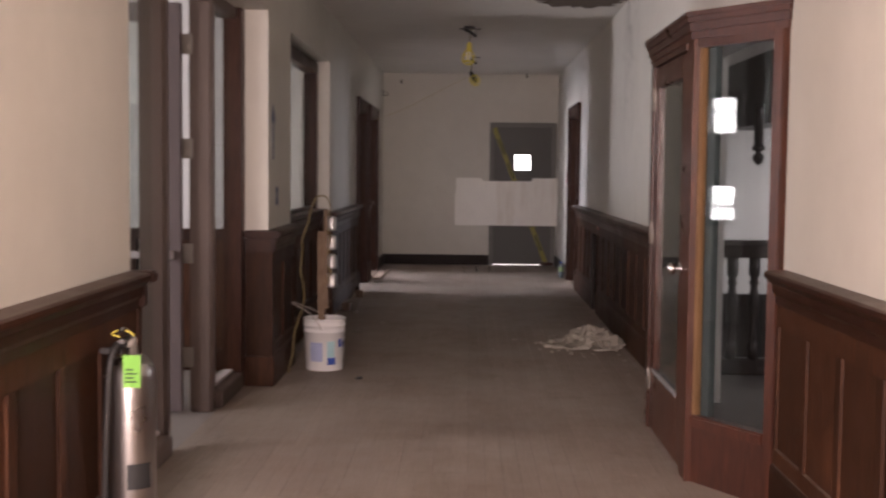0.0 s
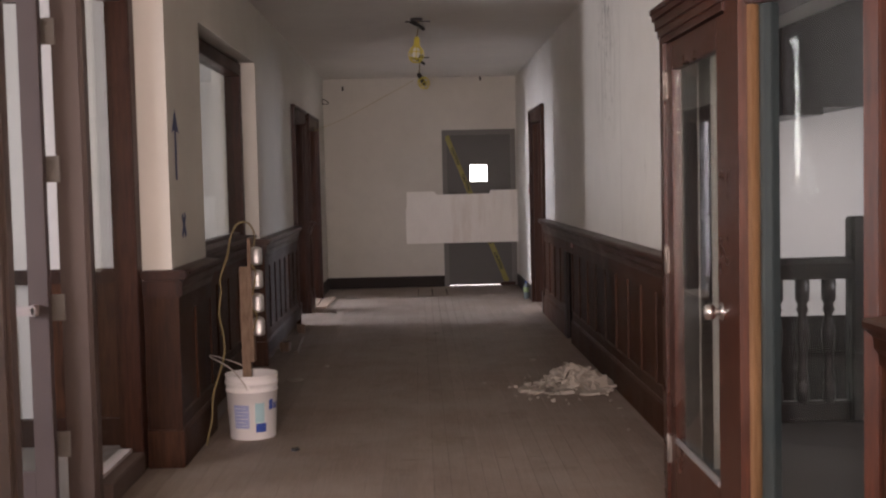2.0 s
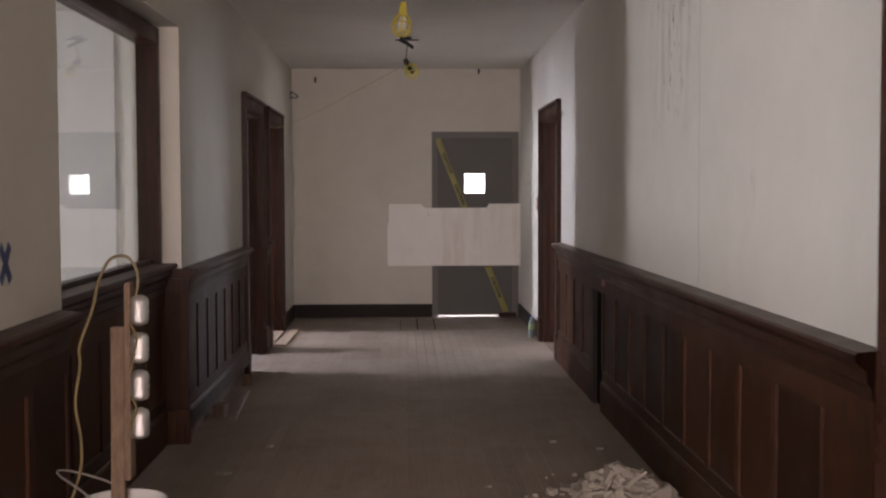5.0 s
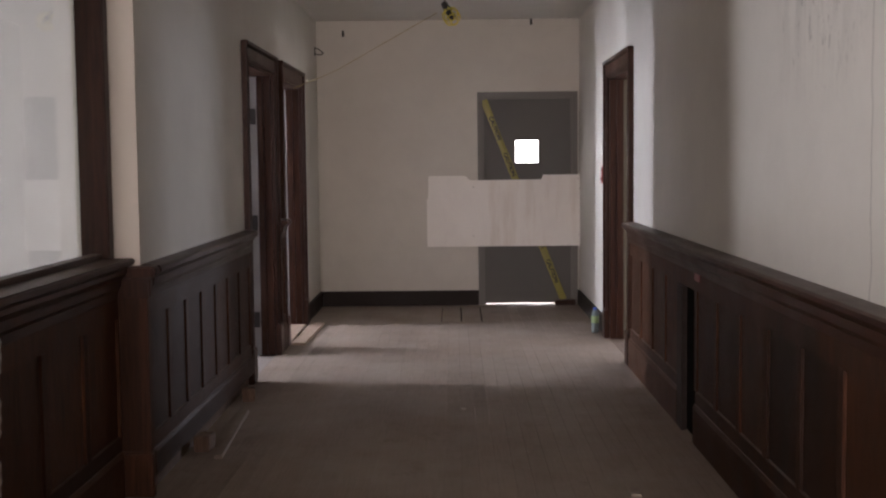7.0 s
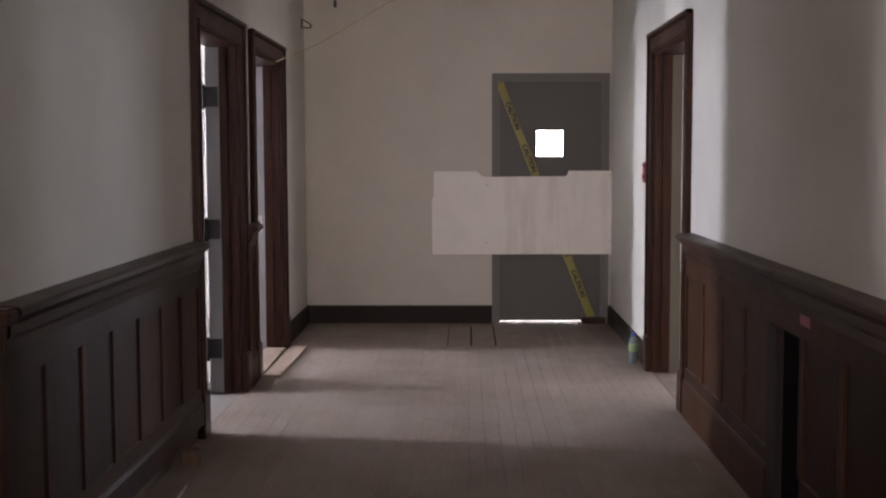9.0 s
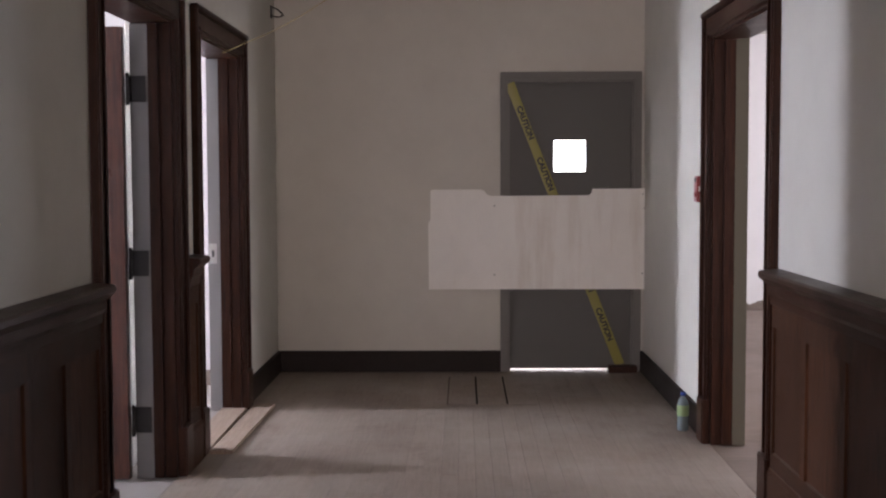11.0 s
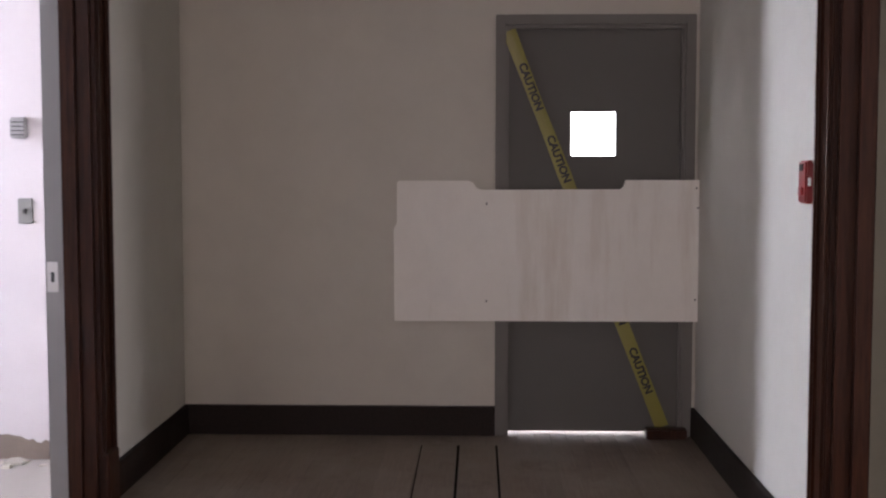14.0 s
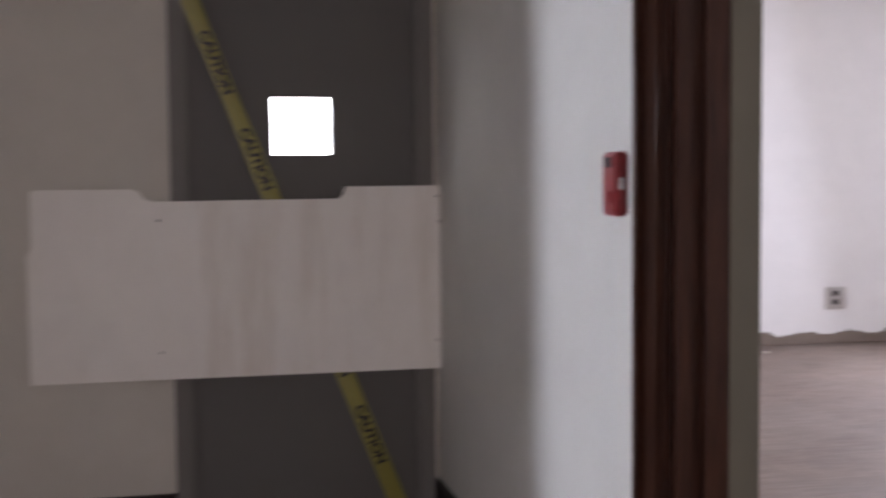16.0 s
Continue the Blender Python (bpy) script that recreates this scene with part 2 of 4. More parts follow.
BOARD = stained_board("white_board", (0.90, 0.885, 0.83))
FROST = plain("frosted_glass", (0.85, 0.83, 0.74), 0.4, vary=0.05)
GLASS = glass("window_glass")
STEEL = plain("stainless_steel", (0.46, 0.44, 0.42), 0.26, 1.0, 0.1)
CHROME = plain("chrome", (0.75, 0.74, 0.73), 0.18, 1.0, 0.05)
FOIL = plain("bright_foil", (0.80, 0.80, 0.79), 0.46, 1.0, 0.35, scale=14, relief=1.0)
BLACK = plain("black_metal", (0.022, 0.020, 0.019), 0.5, vary=0.2)
BRASS = plain("worn_hinge", (0.30, 0.27, 0.24), 0.45, 0.6, 0.25)
IRON = plain("dark_hinge", (0.03, 0.027, 0.026), 0.5, 0.4)
YELLOW = plain("yellow_plastic", (0.72, 0.62, 0.10), 0.4, vary=0.1)
TAPE = plain("caution_tape", (0.27, 0.25, 0.045), 0.4, vary=0.12)
CORD = plain("yellow_cord", (0.22, 0.17, 0.07), 0.5, vary=0.3)
# Flat black that stands for the dark inside gaps and joints.
GAP_BLACK = plain("gap_black", (0.008, 0.0075, 0.007), 0.9, vary=0.4, spec=0.05)
INK = plain("black_ink", (0.02, 0.02, 0.02), 0.5)
BLUE = plain("blue_paint", (0.035, 0.055, 0.16), 0.6)
BUCKET = plain("white_plastic", (0.84, 0.84, 0.83), 0.4, vary=0.22)
LBLUE = plain("pale_blue_print", (0.36, 0.42, 0.66), 0.45)
AQUA = plain("aqua_print", (0.42, 0.66, 0.70), 0.45)
NAVY = plain("navy_print", (0.04, 0.09, 0.40), 0.45)
RUBBLE = plain("broken_plaster", (0.52, 0.47, 0.395), 0.85, vary=0.4, scale=20, relief=0.5, per_object=0.6)
GREEN = plain("green_tag", (0.22, 0.56, 0.075), 0.5, vary=0.15)
RED = plain("red_enamel", (0.25, 0.018, 0.020), 0.35, vary=0.1)
CLEAR = plain("clear_plastic", (0.16, 0.20, 0.21), 0.12, vary=0.05)
LABELG = plain("green_label", (0.25, 0.36, 0.16), 0.45)
STONE = plain("gray_concrete", (0.27, 0.238, 0.218), 0.8, vary=0.3, scale=6, relief=0.3)
EAST_FLOOR = wood("worn_brown_boards", (0.105, 0.070, 0.052), (0.20, 0.140, 0.108), 0.75, (0.8, 16, 16), 0, 0.35, 0.2, 0.25, "Position")
DARKW = wood("black_stair_wood", (0.010, 0.008, 0.008), (0.030, 0.022, 0.019), 0.35)
DARKFLOOR = plain("dark_landing", (0.040, 0.034, 0.030), 0.5, vary=0.35, scale=5)
CRUMBLE = plain("crumbled_plaster", (0.20, 0.155, 0.125), 0.9, vary=0.5, scale=18, relief=0.6)
PULL = plain("pale_yellow_cord", (0.42, 0.35, 0.15), 0.5, vary=0.2)
WIRE = plain("pale_wire", (0.55, 0.52, 0.48), 0.4, 0.5)
GROUND = plain("ground_gravel", (0.30, 0.28, 0.24), 0.9, vary=0.4, scale=3)


def glow(name, color, strength):
    m, t, b = nodes_of(name)
    b.inputs["Base Color"].default_value = (*color, 1)
    b.inputs["Emission Color"].default_value = (*color, 1)
    b.inputs["Emission Strength"].default_value = strength
    return m


OUTSIDE = glow("bright_outdoors", (1.0, 0.99, 0.97), 5.0)


# ---- building helpers ----
def box(bm, x0, x1, y0, y1, z0, z1, bevel=0.0):
    m = Matrix.Translation(((x0 + x1) / 2, (y0 + y1) / 2, (z0 + z1) / 2)) @ Matrix.Diagonal((abs(x1 - x0), abs(y1 - y0), abs(z1 - z0), 1))
    made = bmesh.ops.create_cube(bm, size=1, matrix=m)
    if bevel:
        edges = {e for v in made["verts"] for e in v.link_edges}
        bmesh.ops.bevel(bm, geom=list(edges), offset=bevel, segments=2, affect="EDGES")
    return bm


def a_box(*args, bevel=0.0):
    return box(bmesh.new(), *args, bevel=bevel)


def lathe(profile, seg=24, at=(0, 0, 0)):
    """A turned body from (radius, height) pairs."""
    bm = bmesh.new()
    rings = []
    for r, z in profile:
        rings.append([bm.verts.new((at[0] + r * math.cos(2 * math.pi * k / seg), at[1] + r * math.sin(2 * math.pi * k / seg), at[2] + z)) for k in range(seg)])
    for a, b in zip(rings, rings[1:]):
        for k in range(seg):
            bm.faces.new((a[k], a[(k + 1) % seg], b[(k + 1) % seg], b[k]))
    bm.faces.new(rings[-1])
    bm.faces.new(rings[0][::-1])
    for f in bm.faces:
        f.smooth = True
    return bm


def prism(pts, axis, a, b):
    """A profile drawn in the two other axes, drawn out along axis from a to b."""
    bm = bmesh.new()

    def put(p, v):
        q = list(p)
        q.insert("xyz".index(axis), v)
        return bm.verts.new(q)
    lo, hi = [put(p, a) for p in pts], [put(p, b) for p in pts]
    bm.faces.new(lo)
    bm.faces.new(hi[::-1])
    for k in range(len(pts)):
        j = (k + 1) % len(pts)
        bm.faces.new((lo[k], lo[j], hi[j], hi[k]))
    bmesh.ops.recalc_face_normals(bm, faces=bm.faces)
    return bm


def tube(points, radius, seg=8):
    """A bent round bar or cord through points, smoothed."""
    pts = [Vector(p) for p in points]
    fine = []
    for k in range(len(pts) - 1):
        p0, p1, p2, p3 = pts[max(k - 1, 0)], pts[k], pts[k + 1], pts[min(k + 2, len(pts) - 1)]
        for s in range(6):
            u = s / 6
            fine.append(0.5 * ((2 * p1) + (p2 - p0) * u + (2 * p0 - 5 * p1 + 4 * p2 - p3) * u * u + (3 * p1 - p0 - 3 * p2 + p3) * u ** 3))
    fine.append(pts[-1])
    bm = bmesh.new()
    rings = []
    for k, p in enumerate(fine):
        d = (fine[min(k + 1, len(fine) - 1)] - fine[max(k - 1, 0)]).normalized()
        q = d.to_track_quat("Z", "Y")
        rings.append([bm.verts.new(p + q @ Vector((radius * math.cos(2 * math.pi * j / seg), radius * math.sin(2 * math.pi * j / seg), 0))) for j in range(seg)])
    for a, b in zip(rings, rings[1:]):
        for j in range(seg):
            bm.faces.new((a[j], a[(j + 1) % seg], b[(j + 1) % seg], b[j])).smooth = True
    bm.faces.new(rings[0][::-1])
    bm.faces.new(rings[-1])
    bmesh.ops.recalc_face_normals(bm, faces=bm.faces)
    return bm


def mesh_of(name, bm, material):
    me = bpy.data.meshes.new(name)
    bm.to_mesh(me)
    bm.free()
    me.materials.append(material)
    return me


def part(name, bm, material, parent, label=""):
    """One mesh object under a thing or a part; the bmesh is in world metres."""
    ob = new(name, mesh_of(name, bm, material))
    ob.parent = parent
    if parent.type == "EMPTY":
        ob.matrix_parent_inverse = Matrix.Translation(parent.location).inverted()
    return tagged(ob, label)


def thing(name, at, label, category, group="", kind=""):
    ob = new(name)
    ob.location = at
    ob.empty_display_size = 0.1
    return tagged(ob, label, category, group, kind)


def solo(name, bm, material, label, category, group="", kind=""):
    return tagged(new(name, mesh_of(name, bm, material)), label, category, group, kind)


def piece(name, mesh, parent, m):
    """One of many alike pieces on a shared mesh."""
    ob = new(name, mesh)
    ob.parent = parent
    ob.matrix_parent_inverse = Matrix.Translation(parent.location).inverted() if parent.type == "EMPTY" else Matrix()
    ob.matrix_basis = m
    return ob


def wall_along_y(bm, x0, x1, y0, y1, z0, z1, holes=()):
    """A wall with openings (ya, yb, za, zb) that go through it."""
    y = y0
    for ya, yb, za, zb in sorted(holes):
        if ya > y:
            box(bm, x0, x1, y, ya, z0, z1)
        if za > z0:
            box(bm, x0, x1, ya, yb, z0, za)
        if zb < z1:
            box(bm, x0, x1, ya, yb, zb, z1)
        y = yb
    if y < y1:
        box(bm, x0, x1, y, y1, z0, z1)
    return bm


def wall_along_x(bm, y0, y1, x0, x1, z0, z1, holes=()):
    x = x0
    for xa, xb, za, zb in sorted(holes):
        if xa > x:
            box(bm, x, xa, y0, y1, z0, z1)
        if za > z0:
            box(bm, xa, xb, y0, y1, z0, za)
        if zb < z1:
            box(bm, xa, xb, y0, y1, zb, z1)
        x = xb
    if x < x1:
        box(bm, x, x1, y0, y1, z0, z1)
    return bm


def structure(name, bm, material, label, category="wall"):
    return solo(name, bm, material, label, category, kind="structure")


# ---- the shell ----
XLD = -1.81
XL, XR, XLB, XRB, H, YE = -1.625, 1.035, -1.90, 1.21, 2.90, 14.02
wall_left = structure("wall_left", wall_along_y(wall_along_y(bmesh.new(), XLB, XL, -5.0, 9.2, 0, H, [(0.53, 3.71, 0, 2.47), (4.69, 7.12, 0, 2.44)]),
    XLD, XL, 9.2, YE, 0, H, [(9.86, 10.97, 0, 2.15), (11.48, 12.60, 0, 2.15)]), PLASTER, "long off-white plaster corridor wall with doors and window")
wall_right = structure("wall_right", wall_along_y(wall_along_y(bmesh.new(), XR, XR + 0.10, -5.0, 4.2, 0, H, [(1.01, 3.34, 0, 2.10)]), XR, XRB, 4.2, YE, 0, H, [(10.465, 11.655, 0, 2.15)]), PLASTER_R, "off-white plaster corridor wall with sooty water streaks")
wall_end = structure("wall_end", wall_along_x(bmesh.new(), YE, YE + 0.23, -1.9, XRB, 0, H, [(0.03, 0.986, 0, 2.14)]), PLASTER, "off-white plaster wall closing the corridor")
# Unseen wall and window, set where the warm lamp falls off as wanted.
wall_back = structure("wall_back", wall_along_x(bmesh.new(), -5.2, -5.0, -1.9, XRB, 0, H, [(-1.56, -0.6, 0.85, 2.55)]), PLASTER, "unseen end wall added to hold the warm lamp's window")
wall_outer = structure("wall_west", wall_along_y(bmesh.new(), -5.4, -5.2, -2.6, 14.4, 0, H, [
    (-0.1, 1.2, 0.8, 2.5), (2.24, 2.46, 1.40, 2.60), (2.78, 3.40, 0.92, 2.22), (6.44, 7.0, 0.65, 1.65), (10.18, 10.56, 0.7, 2.5), (12.28, 12.72, 0.7, 2.5)]), WHITE, "white plastered outer wall with window openings")
structure("wall_hall_south", a_box(-5.4, XLB, -2.7, -2.5, 0, H), WHITE, "white plastered wall of the entrance hall")
structure("wall_hall_north", a_box(-5.2, XLB, 4.30, 4.42, 0, H), WHITE, "white plastered wall between hall and office")
structure("wall_office_north", box(a_box(-5.2, -2.60, 9.60, 9.75, 0, H), -2.60, XLB, 9.66, 9.75, 0, H), WHITE, "white plastered office wall with a shallow step")
structure("wall_closet_north", a_box(-5.2, XLB, 11.18, 11.30, 0, H), WHITE, "white plastered partition wall")
structure("wall_room_north", a_box(-5.2, XLB, 13.45, 13.6, 0, H), PINK, "pale pinkish plastered room wall with a bare lower edge")
structure("wall_east", wall_along_y(bmesh.new(), 6.4, 6.6, 9.3, 18.2, 0, H, [(16.05, 17.15, 0.7, 2.5)]), WHITE, "white plastered outer wall of the east room")
structure("wall_east_room_north", a_box(1.1, 6.4, 18.0, 18.2, 0, H), WHITE, "white plastered wall with a torn-off baseboard")
structure("wall_east_room_west", a_box(1.1, XRB, YE + 0.23, 18.0, 0, H), WHITE, "white plastered side wall of the east room")
# The opening in this unseen wall is added for the fill lamp.
structure("wall_east_room_south", wall_along_x(bmesh.new(), 9.3, 9.5, XRB, 6.4, 0, H, [(4.3, 5.9, 0.7, 2.5)]), WHITE, "white plastered wall between stair hall and room")
structure("wall_stair_east", wall_along_y(bmesh.new(), 4.5, 4.7, -2.0, 6.8, -1.5, 5.0, [(2.3, 3.7, 1.2, 2.8)]), WHITE, "white plastered outer wall of the stair hall")
structure("wall_stair_north", a_box(XRB, 4.5, 6.6, 6.8, -1.5, 5.0), WHITE, "white plastered wall behind the stairs")
structure("wall_stair_south", a_box(XRB, 4.5, -2.2, -2.0, 0, 5.0), WHITE, "white plastered wall of the stair hall")
structure("wall_stair_west_upper", a_box(XR, XRB, -2.0, 6.8, H + 0.2, 5.0), WHITE, "white plastered upper wall of the stair hall")

CE = bmesh.new()
box(CE, XLB, XRB, -5.2, YE + 0.23, H, H + 0.12)
structure("ceiling", CE, CEIL, "stained off-white plaster corridor ceiling", "ceiling")
structure("ceiling_west", a_box(-5.4, XLB, -2.7, 14.4, H, H + 0.12), CEIL, "plaster ceiling of the western rooms", "ceiling")
structure("ceiling_east", a_box(XRB, 6.6, 9.3, 18.2, H, H + 0.12), CEIL, "plaster ceiling of the eastern room", "ceiling")
structure("ceiling_stair", a_box(XRB, 4.7, -2.2, 6.8, 5.0, 5.1), CEIL, "plaster ceiling high over the stairs", "ceiling")
structure("floor_west", a_box(-5.4, XL - 0.005, -2.7, 14.4, -0.14, -0.004), STONE, "worn gray floor of the western rooms", "floor")
structure("floor_east", a_box(XR + 0.005, 6.6, 9.3, 18.2, -0.14, -0.004), EAST_FLOOR, "worn brown-gray floor of the eastern room", "floor")
structure("floor_stair", a_box(XR + 0.005, 4.7, -2.2, 4.55, -0.14, -0.004), DARKFLOOR, "dark floor of the stair landing", "floor")
structure("stair_well_floor", a_box(XR + 0.005, 4.7, 4.55, 6.8, -1.5, -1.4), STONE, "floor at the foot of the stairs", "floor")
structure("ground", a_box(-400, 400, -400, 400, -1.72, -1.6), GROUND, "bright gravel ground outside", "ground")
structure("backdrop", a_box(-2.5, 1.05, 16.5, 16.6, -1.2, 4.5), OUTSIDE, "overexposed daylight outside the door", "backdrop")
floor = structure("floor", a_box(XL, XR, -5.0, YE + 0.5, -0.14, -0.012), SUBFLOOR, "dusty narrow-board corridor floor", "floor")


# ---- wainscot ----
def wainscot(y0, y1, x, side, count, label, skip=(), legs=False):
    """Panelled dado on a wall that runs along y; side +1: it faces +x."""
    t = thing("wainscot", (x, (y0 + y1) / 2, 0), label, "wainscot", kind="structure")
    s = side
    z_base = 0.0 if not legs else 0.085
    pw = (y1 - y0) / count
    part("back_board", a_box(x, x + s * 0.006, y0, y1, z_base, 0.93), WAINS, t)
    # Dark strip hides pale plaster, as the shade under the lifted base.
    if legs:
        part("ground_strip", a_box(x, x + s * 0.004, y0, y1, 0.0, z_base), SCRAP, t, "dark strip put in for the shade behind the lifted base")
    d = 0.030
    segs, y = [], y0
    for k in sorted(skip):
        a, b = y0 + k * pw, y0 + (k + 1) * pw
        if a > y + 1e-6:
            segs.append((y, a))
        y = b
    if y < y1 - 1e-6:
        segs.append((y, y1))
    for a, b in segs:
        part("base_board", prism_y([(x, z_base), (x + s * 0.042, z_base), (x + s * 0.042, 0.185), (x + s * 0.034, 0.205), (x, 0.222)], a, b), WAINS, t)
        part("lower_rail", a_box(x, x + s * d, a, b, 0.20, 0.275, bevel=0.003), WAINS, t)
    part("upper_rail", a_box(x, x + s * d, y0, y1, 0.795, 0.91, bevel=0.003), WAINS, t)
    for k in range(count + 1):
        if k in skip and k - 1 in skip:
            continue
        yc = y0 + k * pw
        w = 0.030
        a, b = max(yc - w, y0), min(yc + w, y1)
        part("stile", a_box(x, x + s * d, a, b, 0.27, 0.80, bevel=0.003), WAINS, t)
    for k in range(count):
        if k in skip:
            continue
        a, b = y0 + k * pw + 0.030, y0 + (k + 1) * pw - 0.030
        part("panel", prism_panel(x, s, a, b, 0.272, 0.798), WAINS, t)
    cap = [(x, 0.890), (x + s * 0.036, 0.890), (x + s * 0.040, 0.925), (x + s * 0.052, 0.942), (x + s * 0.055, 0.975), (x + s * 0.075, 0.992),
           (x + s * 0.088, 1.004), (x + s * 0.088, 1.022), (x + s * 0.080, 1.030), (x, 1.036)]
    part("cap_rail", prism_y(cap, y0, y1), TRIM, t)
    return t


def prism_y(pts, a, b):
    bm = bmesh.new()
    lo, hi = [bm.verts.new((p[0], a, p[1])) for p in pts], [bm.verts.new((p[0], b, p[1])) for p in pts]
    bm.faces.new(lo)
    bm.faces.new(hi[::-1])
    for k in range(len(pts)):
        j = (k + 1) % len(pts)
        bm.faces.new((lo[k], lo[j], hi[j], hi[k]))
    bmesh.ops.recalc_face_normals(bm, faces=bm.faces)
    return bm


def prism_panel(x, s, a, b, z0, z1):
    """A flat panel with a sloped moulding round its edge."""
    bm = bmesh.new()
    m = 0.005
    o = [bm.verts.new((x + s * 0.0295, y, z)) for y, z in ((a, z0), (b, z0), (b, z1), (a, z1))]
    i = [bm.verts.new((x + s * 0.0195, y, z)) for y, z in ((a + m, z0 + m), (b - m, z0 + m), (b - m, z1 - m), (a + m, z1 - m))]
    for k in range(4):
        j = (k + 1) % 4
        bm.faces.new((o[k], o[j], i[j], i[k]))
    bm.faces.new(i)
    bmesh.ops.recalc_face_normals(bm, faces=bm.faces)
    return bm


wainscot(-4.99, 0.51, XL, 1, 13, "reddish oak panelled wainscot with moulded cap rail")
wainscot(3.73, 4.67, XL, 1, 2, "dark oak panelled wainscot wrapping a wall pier")
wainscot(7.14, 9.724, XL, 1, 7, "dark oak wainscot with dusty moulded cap rail", legs=True)
wainscot(11.11, 11.33, XL, 1, 1, "narrow strip of oak wainscot between two doors")
wainscot(-4.99, 0.965, XR, -1, 14, "reddish oak panelled wainscot with moulded cap rail")
wainscot(3.40, 10.32, XR, -1, 15, "long dark oak wainscot with one panel missing", skip=(10,))

# window recess: lower wall, panelling and the returns of the two piers
structure("wall_window_recess", a_box(XLB, -1.755, 4.69, 7.12, 0, 1.04), PLASTER, "low plaster wall under the interior window")
wainscot(4.70, 7.11, -1.752, 1, 5, "dark oak wainscot set back under the interior window")


def pier_end(y, s, x0, x1):
    """Panelling on the end of a pier, facing along y."""
    t = thing("pier_panelling", ((x0 + x1) / 2, y, 0), "reddish oak panelling on the end of a pier", "wainscot", kind="structure")
    part("panel", a_box(x0, x1, y, y + s * 0.020, 0.2, 0.90), WAINS, t)
    part("corner_post", a_box(x1 - 0.004, x1 + 0.036, y - 0.02 * s, y + s * 0.032, 0.0, 0.90, bevel=0.004), WAINS, t)
    part("base_board", a_box(x0, x1 + 0.045, y, y + s * 0.045, 0, 0.20, bevel=0.006), WAINS, t)
    part("cap_rail", a_box(x0, x1 + 0.088, y - s * 0.001, y + s * 0.08, 0.987, 1.033, bevel=0.008), TRIM, t)
    part("cap_moulding", a_box(x0, x1 + 0.055, y, y + s * 0.05, 0.89, 0.988, bevel=0.010), TRIM, t)
    return t


pier_end(3.71, -1, -1.775, XL)
pier_end(7.12, -1, -1.75, XL)
pier_end(0.53, 1, -1.775, XL)

# interior window
win = thing("window_interior", (-1.80, 5.82, 1.04), "large interior window with a dark oak frame", "window", kind="structure")
part("sill", a_box(-1.90, -1.645, 4.70, 7.11, 1.037, 1.066, bevel=0.006), TRIM, win)
for y0, y1 in ((4.70, 4.78), (7.04, 7.11)):
    part("frame", a_box(-1.86, -1.735, y0, y1, 1.05, 2.43, bevel=0.006), TRIM, win)
part("frame", a_box(-1.86, -1.735, 4.78, 7.04, 2.33, 2.43, bevel=0.006), TRIM, win)
part("bottom_rail", a_box(-1.83, -1.77, 4.78, 7.04, 1.05, 1.09, bevel=0.004), TRIM, win)
pane = part("pane", a_box(-1.803, -1.797, 4.78, 7.04, 1.09, 2.33), GLASS, win)
pane.visible_shadow = False


# ---- door casings ----
def casing(name, x, side, y0, y1, ytop, label, wallx, w=0.135):
    """Moulded oak casing with its jambs, round an opening in a wall along y. y0, y1: outer edges."""
    t = thing(name, (x, (y0 + y1) / 2, 0), label, "door", kind="structure")
    s = side
    for a, b, inner in ((y0, y0 + w, 1), (y1 - w, y1, -1)):
        part("casing", a_box(x, x + s * 0.022, a, b, 0, ytop - w, bevel=0.004), TRIM, t)
        o = a if inner > 0 else b - 0.030
        part("back_band", a_box(x, x + s * 0.040, o, o + 0.030, 0, ytop, bevel=0.006), TRIM, t)
        i = b - 0.034 if inner > 0 else a + 0.012
        part("bead", a_box(x + s * 0.022, x + s * 0.031, i, i + 0.022, 0, ytop - w + 0.012, bevel=0.004), TRIM, t)
        part("plinth", a_box(x, x + s * 0.046, a - 0.001, b + 0.001, 0, 0.24, bevel=0.006), TRIM, t)
        j0, j1 = (b - 0.012, b + 0.014) if inner > 0 else (a - 0.014, a + 0.012)
        part("jamb", a_box(wallx, x, j0, j1, 0, ytop - w), TRIM, t)
        st = j1 if inner > 0 else j0 - 0.014
        part("stop", a_box(x - s * 0.15, x - s * 0.055, st, st + 0.014, 0, ytop - w - 0.01, bevel=0.003), TRIM, t)
    part("head_casing", a_box(x, x + s * 0.022, y0 + 0.03, y1 - 0.03, ytop - w, ytop - 0.03, bevel=0.004), TRIM, t)
    part("head_band", a_box(x, x + s * 0.046, y0, y1, ytop - 0.030, ytop, bevel=0.006), TRIM, t)
    part("head_bead", a_box(x + s * 0.022, x + s * 0.031, y0 + w - 0.03, y1 - w + 0.03, ytop - w + 0.012, ytop - w + 0.034, bevel=0.004), TRIM, t)
    part("head_jamb", a_box(wallx, x, y0 + w - 0.012, y1 - w + 0.012, ytop - w - 0.014, ytop - w + 0.012), TRIM, t)
    return t


door_1 = casing("door_1", XL, 1, 9.727, 11.10, 2.285, "dark oak doorway with its panel door standing open", XLD)
door_2 = casing("door_2", XL, 1, 11.345, 12.73, 2.285, "dark oak doorway opening on a bright room", XLD)
door_3 = casing("door_3", XR, -1, 10.34, 11.79, 2.275, "dark oak doorway without a door", XRB)
